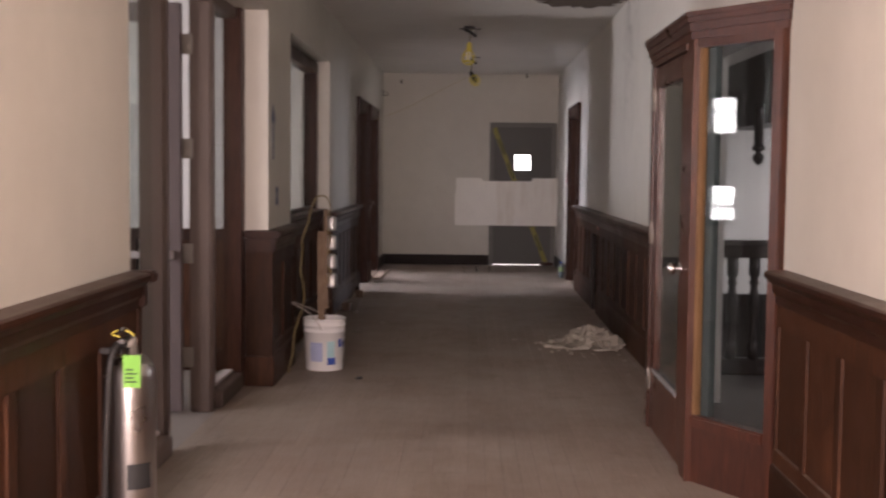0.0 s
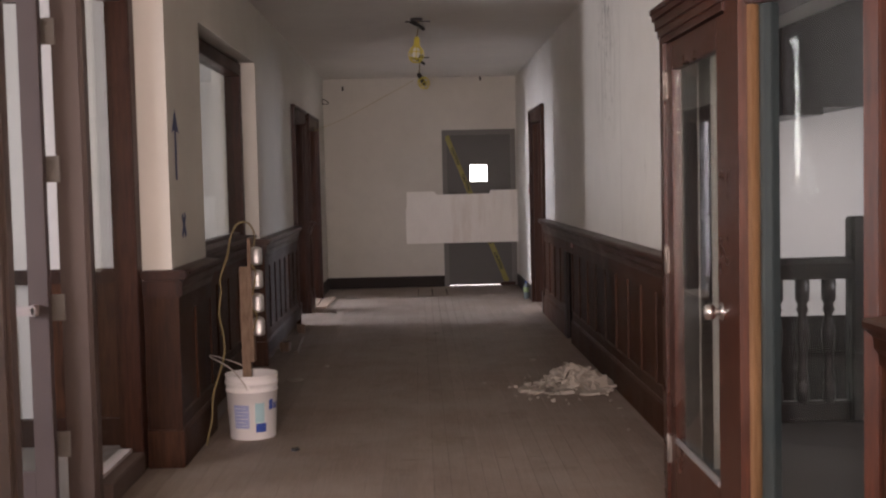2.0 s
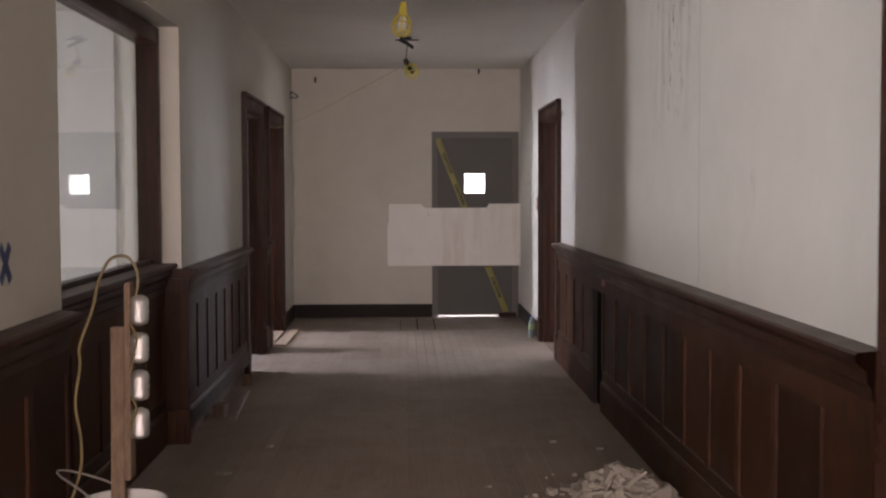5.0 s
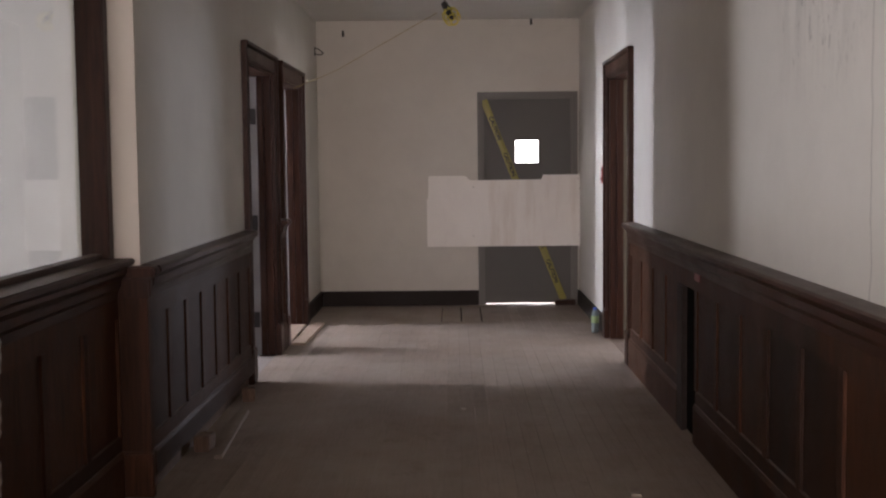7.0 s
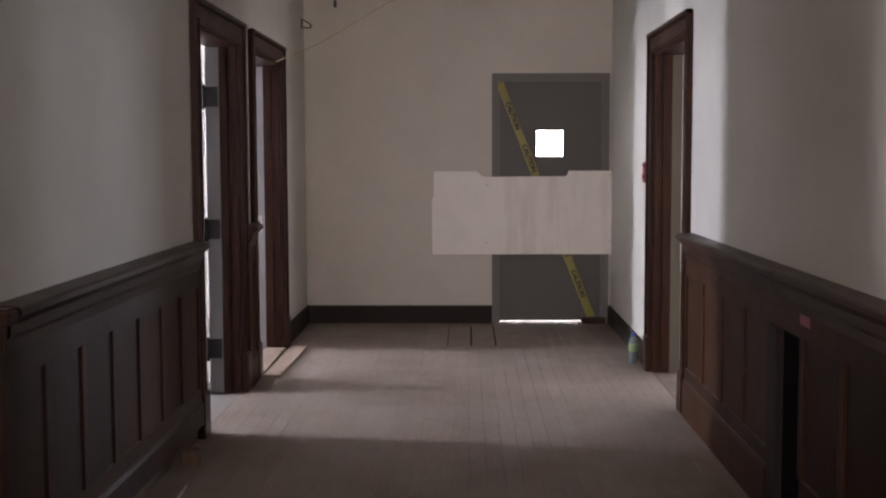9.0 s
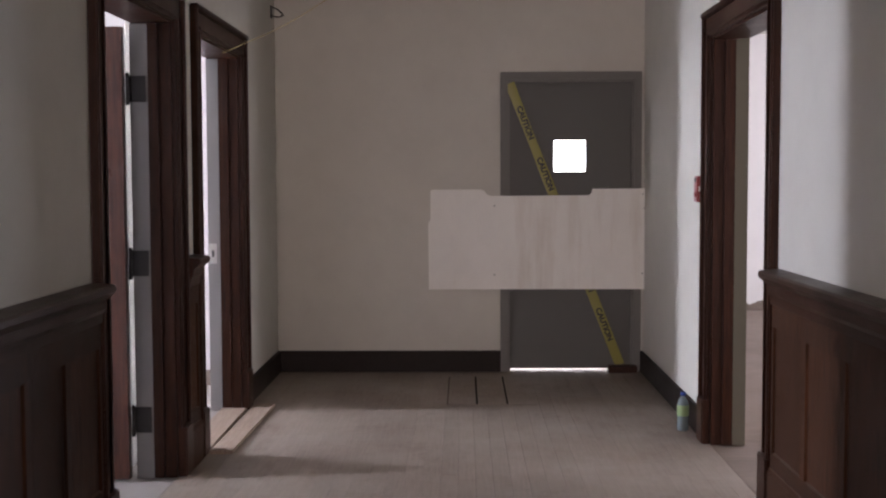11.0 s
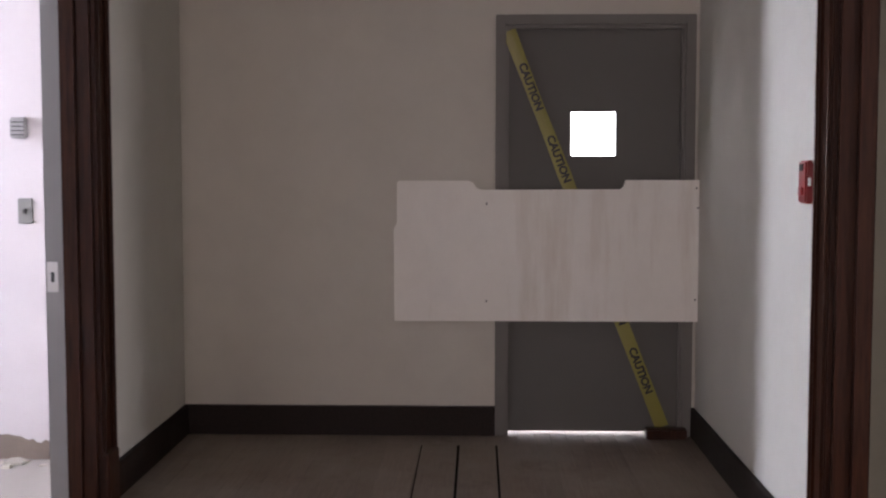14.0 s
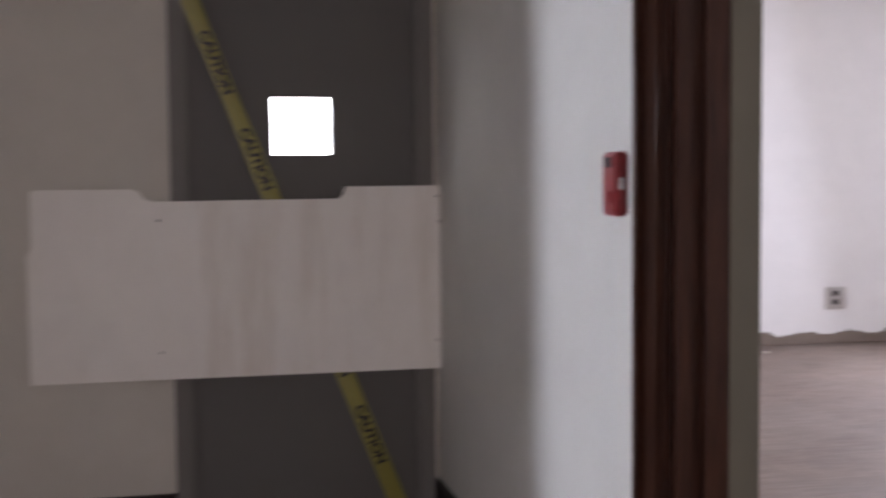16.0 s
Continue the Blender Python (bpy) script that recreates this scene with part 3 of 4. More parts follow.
# pale inner linings of the jambs
part("lining", a_box(XLD - 0.002, XL - 0.105, 10.935, 10.951, 0, 2.13), JAMB, door_1, "pale painted lining")
part("lining", a_box(XLD - 0.002, XL - 0.115, 12.565, 12.581, 0, 2.13), JAMB, door_2, "pale painted lining")
part("lining", a_box(XR + 0.11, XRB + 0.002, 11.625, 11.641, 0, 2.13), OLIVE, door_3, "olive painted lining")
strike = part("strike_plate", a_box(XL - 0.180, XL - 0.135, 12.561, 12.566, 0.90, 1.02), STEEL, door_2, "bright steel strike plate")
part("latch_hole", a_box(XL - 0.164, XL - 0.150, 12.5595, 12.561, 0.94, 0.98), INK, strike)

leaf = thing("open_door", (-1.83, 10.88, 0), "reddish oak door standing open into the room", "door")
part("stile", a_box(-1.94, -1.826, 10.865, 10.905, 0.012, 2.11, bevel=0.004), BOOTH, leaf)
part("stile", a_box(-2.82, -2.70, 10.865, 10.905, 0.012, 2.11, bevel=0.004), BOOTH, leaf)
for z0, z1 in ((0.012, 0.25), (0.92, 1.08), (1.97, 2.11)):
    part("rail", a_box(-2.70, -1.94, 10.867, 10.903, z0, z1), BOOTH, leaf)
for z0, z1 in ((0.25, 0.92), (1.08, 1.97)):
    part("panel", a_box(-2.70, -1.94, 10.877, 10.893, z0, z1), BOOTH, leaf)
for z in (0.28, 1.02, 1.83):
    hinge = part("hinge", a_box(-1.822, -1.738, 10.926, 10.934, z - 0.06, z + 0.06), IRON, leaf, "black iron hinge")
    part("pin", lathe([(0.008, 0), (0.010, 0.01), (0.009, 0.12), (0.010, 0.14), (0.004, 0.15)], 10, (-1.818, 10.912, z - 0.075)), IRON, hinge)


# ---- baseboards at the end ----
def skirting(name, bm, label):
    return solo(name, bm, BASE, label, "baseboard", kind="structure")


skirting("baseboard_end", prism([(-1.625, YE), (0.0, YE), (0.0, YE - 0.024), (-1.625, YE - 0.024)], "z", 0, 0.154), "dark stained baseboard")
skirting("baseboard_left", a_box(XL, XL + 0.024, 12.733, YE - 0.025, 0, 0.154, bevel=0.003), "dark stained baseboard")
skirting("baseboard_right", a_box(XR - 0.024, XR, 11.793, YE - 0.001, 0, 0.152, bevel=0.003), "dark stained baseboard")

# ---- gray steel door ----
gd = thing("door_4", (0.508, 14.0, 0), "gray painted steel door in a gray frame", "door", kind="structure")
for x0, x1 in ((0.0, 0.052), (0.964, 1.016)):
    part("frame", a_box(x0, x1, 13.996, 14.16, 0, 2.17, bevel=0.004), GRAYF, gd)
part("frame", a_box(0.052, 0.964, 13.996, 14.16, 2.118, 2.17, bevel=0.004), GRAYF, gd)
part("frame_stop", a_box(0.052, 0.068, 14.018, 14.05, 0, 2.118), GRAYF, gd)
part("frame_stop", a_box(0.948, 0.964, 14.018, 14.05, 0, 2.118), GRAYF, gd)
part("frame_stop", a_box(0.068, 0.948, 14.018, 14.05, 2.10, 2.118), GRAYF, gd)
GX0, GX1, GZ0, GZ1 = 0.388, 0.620, 1.455, 1.680
part("leaf", wall_along_x(bmesh.new(), 14.052, 14.096, 0.056, 0.960, 0.018, 2.114, [(GX0, GX1, GZ0, GZ1)]), GRAY, gd)
wpane = part("pane", a_box(GX0, GX1, 14.072, 14.076, GZ0, GZ1), GLASS, gd)
wpane.visible_shadow = False

# white board nailed over the door
bw = [(-0.505, 1.112), (-0.505, 1.318), (-0.492, 1.328), (-0.14, 1.328), (-0.115, 1.318), (-0.095, 1.290), (-0.07, 1.281), (0.635, 1.284), (0.652, 1.300), (0.662, 1.331),
      (1.045, 1.331), (1.050, 1.270), (1.047, 1.0), (1.046, 0.606), (-0.519, 0.606), (-0.522, 1.08)]
board = thing("notched_board", (0.27, 13.98, 0.6), "white painted board with notched top nailed over the doorway", "board")
part("panel", prism([(x, z) for x, z in bw], "y", 13.968, 13.986), BOARD, board)
for x, z in ((-0.045, 1.21), (-0.045, 0.71), (1.02, 1.29), (1.03, 1.19), (1.02, 0.72)):
    part("nail", a_box(x - 0.004, x + 0.004, 13.965, 13.968, z - 0.004, z + 0.004), INK, board)


def text_mesh(body, size):
    cu = bpy.data.curves.new("writing", "FONT")
    cu.body, cu.size, cu.align_x, cu.align_y, cu.extrude, cu.offset = body, size, "CENTER", "CENTER", 0.0004, 0.0032
    ob = new("writing", cu)
    bpy.context.view_layer.update()
    me = bpy.data.meshes.new_from_object(ob.evaluated_get(bpy.context.evaluated_depsgraph_get()))
    bpy.data.objects.remove(ob)
    me.materials.clear()
    me.materials.append(INK)
    return me


tape = thing("caution_tape", (0.49, 14.01, 0.04), "yellow caution tape with black lettering across the door", "tape")
ta, tb = Vector((0.066, 14.012, 2.09)), Vector((0.868, 14.012, 0.05))
tdir = (tb - ta).normalized()
tside = Vector((-tdir.z, 0, tdir.x))
tb_m = bmesh.new()
n_t = 40
prev = None
for k in range(n_t + 1):
    u = k / n_t
    p = ta.lerp(tb, u)
    hw = 0.036 * (1 - 0.25 * abs(math.sin(u * 9)) * (0.6 if u < 0.5 else 0.2))
    off = 0.004 * math.sin(u * 13)
    row = [tb_m.verts.new((p + tside * hw * v + Vector((0, off + 0.003 * abs(v), 0)))) for v in (-1, -0.3, 0.3, 1)]
    if prev:
        for j in range(3):
            tb_m.faces.new((prev[j], prev[j + 1], row[j + 1], row[j]))
    prev = row
band = part("band", tb_m, TAPE, tape)
solid = band.modifiers.new("thickness", "SOLIDIFY")
solid.thickness = 0.0006
words = text_mesh("CAUTION", 0.074)
ang = math.atan2(tdir.z, tdir.x)
for u in (0.14, 0.32, 0.50, 0.68, 0.855):
    p = ta.lerp(tb, u)
    w = piece("writing", words, tape, Matrix.Translation((p.x, 14.004, p.z)) @ Matrix.Rotation(-ang, 4, "Y") @ Matrix.Rotation(radians(90), 4, "X") @ Matrix.Diagonal((0.76, 0.74, 1, 1)))
solo("wood_wedge", a_box(0.775, 0.985, 13.93, 13.99, 0.0, 0.055, bevel=0.006), TRIM, "dark wooden block jammed under the gray door", "block")


# ---- the glazed vestibule over the stair entrance ----
vest = thing("glazed_vestibule", (0.88, 1.9, 0), "red oak glazed vestibule with canted side and cornice", "vestibule")
PX, YA, YB = 0.727, 1.48, 2.68
Vn, Vw = Vector((PX, YA, 0)), Vector((XR - 0.005, 0.985, 0))
cd = (Vw - Vn).normalized()
clen = (Vw - Vn).length
CANT = Matrix.Translation(Vn) @ Matrix.Rotation(math.atan2(cd.y, cd.x), 4, "Z")


def cbox(*args, bevel=0.0):
    bm = a_box(*args, bevel=bevel)
    bm.transform(CANT)
    return bm


part("corner_post", prism([(PX - 0.012, YA - 0.055), (PX + 0.03, YA - 0.055), (PX + 0.06, YA - 0.02), (PX + 0.06, YA + 0.145), (PX - 0.004, YA + 0.145), (PX - 0.004, YA + 0.085), (PX - 0.012, YA + 0.075)], "z", 0, 2.05), BOOTH, vest)
part("wall_post", cbox(clen - 0.062, clen, -0.03, 0.05, 0, 2.05, bevel=0.005), BOOTH, vest)
part("far_post", a_box(PX - 0.012, PX + 0.06, YB - 0.075, YB, 0, 2.05, bevel=0.005), BOOTH, vest)
far = prism([(PX + 0.04, YB - 0.045), (PX + 0.04, YB - 0.005), (XR - 0.002, 3.365), (XR - 0.002, 3.325)], "z", 0, 0.3)
part("far_kick_panel", far, BOOTH, vest)
part("far_head_rail", prism([(PX + 0.04, YB - 0.045), (PX + 0.04, YB - 0.005), (XR - 0.002, 3.365), (XR - 0.002, 3.325)], "z", 1.93, 2.05), BOOTH, vest)
# Solid dark panel added where a far pane would show the bright wall.
part("far_panel", prism([(PX + 0.05, YB - 0.034), (PX + 0.05, YB - 0.017), (XR - 0.002, 3.354), (XR - 0.002, 3.337)], "z", 0.3, 1.93), DARKW, vest, "black panel closing the far side to darken it")
part("wall_lining", a_box(XR + 0.004, XR + 0.060, 3.322, 3.338, 0, 2.098, bevel=0.003), DARKW, vest, "dark wooden jamb lining")
part("kick_panel", cbox(0.05, clen - 0.062, -0.012, 0.03, 0, 0.26), BOOTH, vest)
part("bottom_rail", cbox(0.05, clen - 0.062, -0.03, 0.045, 0.26, 0.315, bevel=0.008), BOOTH, vest)
part("head_rail", cbox(0.04, clen - 0.062, -0.022, 0.045, 2.01, 2.05, bevel=0.004), BOOTH, vest)
part("glazing_bead", cbox(0.055, 0.082, -0.016, 0.02, 0.315, 2.01, bevel=0.004), BEAD, vest, "pale bare wood bead")
# Dark teal puts the shade on the post's inner face into colour.
part("inner_stop", cbox(0.083, 0.138, 0.012, 0.05, 0.315, 2.01, bevel=0.003), SHADE_TEAL, vest, "inner stop with its shade painted dark teal")
pn = part("pane", cbox(0.082, clen - 0.062, 0.002, 0.007, 0.315, 2.01), GLASS, vest)
pn.visible_shadow = False
part("head_rail", a_box(PX - 0.012, PX + 0.05, YA + 0.145, YB - 0.075, 2.02, 2.05), BOOTH, vest)
for k, (o, z0, z1) in enumerate(((0.008, 2.05, 2.085), (0.018, 2.085, 2.125), (0.030, 2.125, 2.150), (0.038, 2.150, 2.172))):
    ring = [(PX - 0.012 - o, YB + o * 0.4), (XR, 3.37 + o * 0.4), (XR, Vw.y - o * 1.0), (XR - 0.01, Vw.y - o * 1.05), (PX - 0.012 - o, YA - 0.03 - o * 0.55)]
    part("cornice", prism(ring, "z", z0, z1), BOOTH, vest)

bd = thing("glazed_door", (PX + 0.02, 2.2, 0), "red oak door with a tall glass pane", "door")
DA, DB = YA + 0.15, YB - 0.08
for a, b in ((DA, DA + 0.125), (DB - 0.115, DB)):
    part("stile", a_box(PX, PX + 0.042, a, b, 0.012, 2.015, bevel=0.005), BOOTH, bd)
part("rail", a_box(PX, PX + 0.042, DA + 0.125, DB - 0.115, 0.012, 0.33, bevel=0.004), BOOTH, bd)
part("rail", a_box(PX, PX + 0.042, DA + 0.125, DB - 0.115, 1.90, 2.015, bevel=0.004), BOOTH, bd)
part("glazing_bead", a_box(PX - 0.006, PX + 0.012, DA + 0.125, DB - 0.115, 0.33, 0.352, bevel=0.003), JAMB, bd, "pale dusty bead")
dp = part("pane", a_box(PX + 0.018, PX + 0.023, DA + 0.125, DB - 0.115, 0.33, 1.90), GLASS, bd)
dp.visible_shadow = False
KY = DA + 0.065
knob = part("knob", lathe([(0.012, 0.0), (0.012, 0.022), (0.026, 0.032), (0.030, 0.048), (0.024, 0.062), (0.008, 0.067)], 20), CHROME, bd, "chrome knob")
knob.data.transform(Matrix.Translation((PX, KY, 0.975)) @ Matrix.Rotation(radians(-90), 4, "Y"))
rose = part("rose", lathe([(0.034, 0.0), (0.034, 0.004), (0.026, 0.010), (0.013, 0.012)], 20), CHROME, bd, "chrome rose")
rose.data.transform(Matrix.Translation((PX, KY, 0.975)) @ Matrix.Rotation(radians(-90), 4, "Y"))
for z in (0.28, 1.10, 1.84):
    h = part("hinge", a_box(PX - 0.005, PX + 0.001, DB - 0.022, DB + 0.030, z - 0.055, z + 0.055), BRASS, bd, "tarnished hinge")
    part("pin", lathe([(0.007, 0), (0.008, 0.12), (0.003, 0.13)], 10, (PX - 0.008, DB + 0.004, z - 0.062)), BRASS, h)

# ---- left entrance screen ----
scr = thing("entrance_screen", (-1.87, 2.2, 0), "brown painted glazed screen with sidelights", "screen")
SX0, SX1 = -1.935, -1.812
for y0, y1 in ((1.76, 1.88), (2.82, 2.95)):
    part("post", a_box(SX0, SX1, y0, y1, 0, 2.45, bevel=0.006), BROWN, scr)
    part("post_bead", a_box(SX1, SX1 + 0.012, y0 + 0.012, y0 + 0.04, 0, 2.45, bevel=0.003), BROWN, scr)
for y0, y1 in ((0.66, 1.76), (2.95, 3.60)):
    part("curb", a_box(SX0 - 0.02, SX1 + 0.04, y0, y1, 0, 0.105, bevel=0.006), BROWN, scr)
    part("sill", a_box(SX0 + 0.03, SX1 - 0.025, y0, y1, 0.105, 0.125, bevel=0.004), PALEP, scr, "pale worn sill")
    gp = part("pane", a_box(-1.874, -1.868, y0, y1, 0.125, 2.40), GLASS, scr)
    gp.visible_shadow = False
part("head", a_box(SX0, SX1, 0.66, 3.60, 2.40, 2.47, bevel=0.005), BROWN, scr)
part("oak_jamb", a_box(-1.90, -1.778, 3.60, 3.708, 0, 2.47, bevel=0.006), TRIM, scr, "dark stained oak jamb")
part("oak_jamb", a_box(-1.90, -1.778, 0.532, 0.66, 0, 2.47, bevel=0.006), TRIM, scr, "dark stained oak jamb")

sd = thing("glazed_hall_door", (-1.95, 2.80, 0), "mauve painted glazed door standing open with push bar", "door")
LY0, LY1 = 2.745, 2.788
part("stile", a_box(-2.055, -1.965, LY0, LY1, 0.015, 2.38, bevel=0.004), MAUVE, sd)
part("stile", a_box(-2.66, -2.57, LY0, LY1, 0.015, 2.38, bevel=0.004), MAUVE, sd)
part("rail", a_box(-2.57, -2.055, LY0 + 0.002, LY1 - 0.002, 0.015, 0.22), MAUVE, sd)
part("rail", a_box(-2.57, -2.055, LY0 + 0.002, LY1 - 0.002, 2.27, 2.38), MAUVE, sd)
pp = part("pane", a_box(-2.57, -2.055, LY0 + 0.018, LY0 + 0.023, 0.22, 2.27), GLASS, sd)
pp.visible_shadow = False
part("push_bar", a_box(-2.63, -2.00, LY0 - 0.055, LY0 - 0.030, 0.915, 0.957, bevel=0.008), PALEP, sd, "pale push bar")
for x in (-2.02, -2.61):
    part("bar_bracket", a_box(x - 0.012, x + 0.012, LY0 - 0.055, LY0, 0.912, 0.960, bevel=0.004), PALEP, sd)
for z in (0.33, 0.94, 1.55, 2.15):
    part("hinge", a_box(-1.968, -1.908, LY1 + 0.002, LY1 + 0.012, z - 0.058, z + 0.058, bevel=0.002), BRASS, sd, "worn hinge plate")

# hall behind the screen: dado with white panels and dark bars
hd = thing("hall_dado", (-3.0, 4.26, 0), "dark oak dado rail over white panels with dark bars", "dado", kind="structure")
part("cap_rail", a_box(-5.1, XLB - 0.01, 4.23, 4.298, 0.93, 1.01, bevel=0.01), TRIM, hd)
part("base_rail", a_box(-5.1, XLB - 0.01, 4.26, 4.298, 0.0, 0.16, bevel=0.006), TRIM, hd)
part("panel", a_box(-2.45, XLB - 0.01, 4.275, 4.298, 0.16, 0.93), WAINS, hd, "dark oak panel")
for k in range(16):
    x = -4.95 + k * 0.16
    part("bar", a_box(x, x + 0.055 + 0.03 * (k % 2), 4.262, 4.297, 0.16, 0.93), TRIM, hd)

# window sashes in the outer walls; window_1 is unseen, added for the hall lamp
for name, x, y0, y1, z0, z1 in (("window_1", -5.3, -0.1, 1.2, 0.8, 2.5), ("window_2", -5.3, 6.44, 7.0, 0.65, 1.65), ("window_3", -5.3, 10.18, 10.56, 0.7, 2.5), ("window_4", -5.3, 12.28, 12.72, 0.7, 2.5),
                                ("window_5", 6.5, 16.05, 17.15, 0.7, 2.5), ("window_7", -5.3, 2.78, 3.40, 0.92, 2.22), ("window_6", 4.6, 2.3, 3.7, 1.2, 2.8)):
    w = thing(name, (x, (y0 + y1) / 2, z0), "tall sash window in a painted wooden frame, holding an area lamp", "window", kind="structure")
    zm = (z0 + z1) / 2
    for a, b, c, d in ((y0, y0 + 0.06, z0, z1), (y1 - 0.06, y1, z0, z1), (y0, y1, z0 - 0.001, z0 + 0.07), (y0, y1, z1 - 0.06, z1), (y0, y1, zm - 0.03, zm + 0.03), ((y0 + y1) / 2 - 0.02, (y0 + y1) / 2 + 0.02, z0, z1)):
        part("sash_bar", a_box(x - 0.03, x + 0.03, a, b, c, d), JAMB, w)

# Added window frame around the east room's fill lamp.
sash = thing("window_9", (5.1, 9.4, 0.7), "tall sash window in a painted wooden frame, holding an area lamp", "window", kind="structure")
for x0, x1, z0, z1 in ((4.3, 4.36, 0.7, 2.5), (5.84, 5.9, 0.7, 2.5), (4.36, 5.84, 0.7, 0.77), (4.36, 5.84, 2.44, 2.5), (4.36, 5.84, 1.57, 1.63)):
    part("sash_bar", a_box(x0, x1, 9.32, 9.38, z0, z1), JAMB, sash)
# Added slot and mullion that split the lamp strip into two slivers.
slit = thing("window_8", (-5.3, 2.35, 1.4), "slot added to put two bright slivers in the pane", "window", kind="structure")
part("mullion", a_box(-5.24, -5.21, 2.275, 2.43, 1.405, 2.595), JAMB, slit)
for z in (1.12, 2.04):
    part("glazing_bar", a_box(-5.33, -5.27, 2.84, 3.34, z - 0.012, z + 0.012), JAMB, bpy.data.objects["window_7"])
# Panel added so nothing bright is mirrored between the two panes.
part("blind_panel", a_box(-5.33, -5.22, 2.79, 3.39, 1.32, 1.82), JAMB, bpy.data.objects["window_7"], "panel added to keep two reflected panes apart")

# ---- stair hall behind the vestibule ----
structure("stair_jamb_wall", a_box(XR + 0.102, 1.288, 3.345, 4.199, 0, H), WHITE, "pale painted wall end beside the stair hall")
bal = thing("balustrade", (2.6, 4.42, 0), "black turned-wood stair balustrade", "balustrade")
part("handrail", prism([(4.37, 0.84), (4.47, 0.84), (4.48, 0.93), (4.46, 0.965), (4.38, 0.965), (4.36, 0.93)], "x", 1.215, 4.3), DARKW, bal)
part("bottom_rail", a_box(1.215, 4.3, 4.38, 4.46, 0.0, 0.12, bevel=0.01), DARKW, bal)
prof = [(0.028, 0.10), (0.028, 0.22), (0.018, 0.24), (0.026, 0.27), (0.017, 0.32), (0.024, 0.44), (0.030, 0.52), (0.022, 0.60), (0.016, 0.63), (0.026, 0.66), (0.018, 0.69), (0.030, 0.72), (0.030, 0.87)]
part("newel_post", a_box(2.17, 2.30, 4.355, 4.485, 0.0, 1.20, bevel=0.012), DARKW, bal)
bm_b = lathe([(rr * 1.4, zz) for rr, zz in prof], 14)
bal_mesh = mesh_of("baluster", bm_b, DARKW)
for k in range(19):
    piece("baluster", bal_mesh, bal, Matrix.Translation((1.430 + k * 0.155, 4.42, 0)))
flight = thing("upper_stair", (2.4, 6.0, 1.5), "dark wooden upper stair flight seen from below", "stairs")
steps = []
for k in range(8):
    steps += [(1.93 + k * 0.26, 1.82 + k * 0.045), (1.93 + (k + 1) * 0.26, 1.82 + k * 0.045)]
pts = steps + [(1.93 + 8 * 0.26, 3.15), (1.93, 2.36)]
part("stringer", prism(pts, "y", 4.9, 4.96), DARKW, flight)
part("soffit", prism(pts, "y", 4.96, 6.6), DARKW, flight)
part("drop_newel", lathe([(0.004, 0), (0.03, 0.02), (0.045, 0.055), (0.035, 0.085), (0.018, 0.10), (0.048, 0.115), (0.048, 0.14), (0.036, 0.15), (0.036, 0.42), (0.03, 0.45)], 14, (1.86, 4.9, 1.50)), DARKW, flight)
sdado = thing("stair_dado", (2.9, 6.58, 0), "dark wooden dado along the stair wall", "dado", kind="structure")
part("panel", a_box(XRB, 4.5, 6.57, 6.598, -1.4, 0.36), DARKW, sdado)


# ---- loose things ----
BX, BY = -1.335, 4.42
bucket = thing("bucket", (BX, BY, 0), "dirty white plastic bucket with blue printed labels", "bucket")
part("body", lathe([(0.130, 0.0), (0.132, 0.004), (0.147, 0.27), (0.152, 0.272), (0.152, 0.285), (0.148, 0.287), (0.149, 0.315), (0.155, 0.317), (0.155, 0.33), (0.150, 0.333), (0.151, 0.362), (0.155, 0.366), (0.152, 0.372),
                    (0.146, 0.370), (0.143, 0.25), (0.126, 0.012), (0.02, 0.010)], 40, (BX, BY, 0)), BUCKET, bucket)


def wrap_patch(a0, a1, z0, z1, lift=0.0012):
    """A print on the bucket's round side; angles in degrees."""
    bm = bmesh.new()
    rows = []
    for z in (z0, (z0 + z1) / 2, z1):
        r = 0.132 + (0.147 - 0.132) * z / 0.27 + lift
        rows.append([bm.verts.new((BX + r * math.cos(radians(a0 + (a1 - a0) * k / 8)), BY + r * math.sin(radians(a0 + (a1 - a0) * k / 8)), z)) for k in range(9)])
    for lo, hi in zip(rows, rows[1:]):
        for k in range(8):
            bm.faces.new((lo[k], lo[k + 1], hi[k + 1], hi[k]))
    return bm


part("label", wrap_patch(232, 270, 0.07, 0.205), LBLUE, bucket, "faded blue printed text block")
part("label", wrap_patch(284, 306, 0.10, 0.215), AQUA, bucket, "aqua printed strip")
part("label", wrap_patch(285, 311, 0.045, 0.097), NAVY, bucket, "navy blue printed square")
for a0, a1, z0, z1 in ((319, 331, 0.170, 0.228), (334, 342, 0.170, 0.208), (345, 353, 0.170, 0.208)):
    part("label", wrap_patch(a0, a1, z0, z1), NAVY, bucket, "dark blue printed mark")
for k in range(6):
    part("print_line", wrap_patch(235, 267 - 5 * (k % 2), 0.084 + k * 0.020, 0.0865 + k * 0.020, 0.0022), BUCKET, bucket)
part("bail_ear", a_box(BX - 0.012, BX + 0.012, BY - 0.166, BY - 0.148, 0.288, 0.318, bevel=0.005), BUCKET, bucket)
part("bail", tube([(BX - 0.005, BY - 0.162, 0.30), (BX - 0.02, BY - 0.168, 0.335), (BX - 0.10, BY - 0.13, 0.42), (BX - 0.23, BY - 0.03, 0.475), (BX - 0.20, BY + 0.06, 0.46), (BX - 0.06, BY + 0.13, 0.39), (BX, BY + 0.158, 0.31)], 0.004, 6), WIRE, bucket, "bent wire bail")

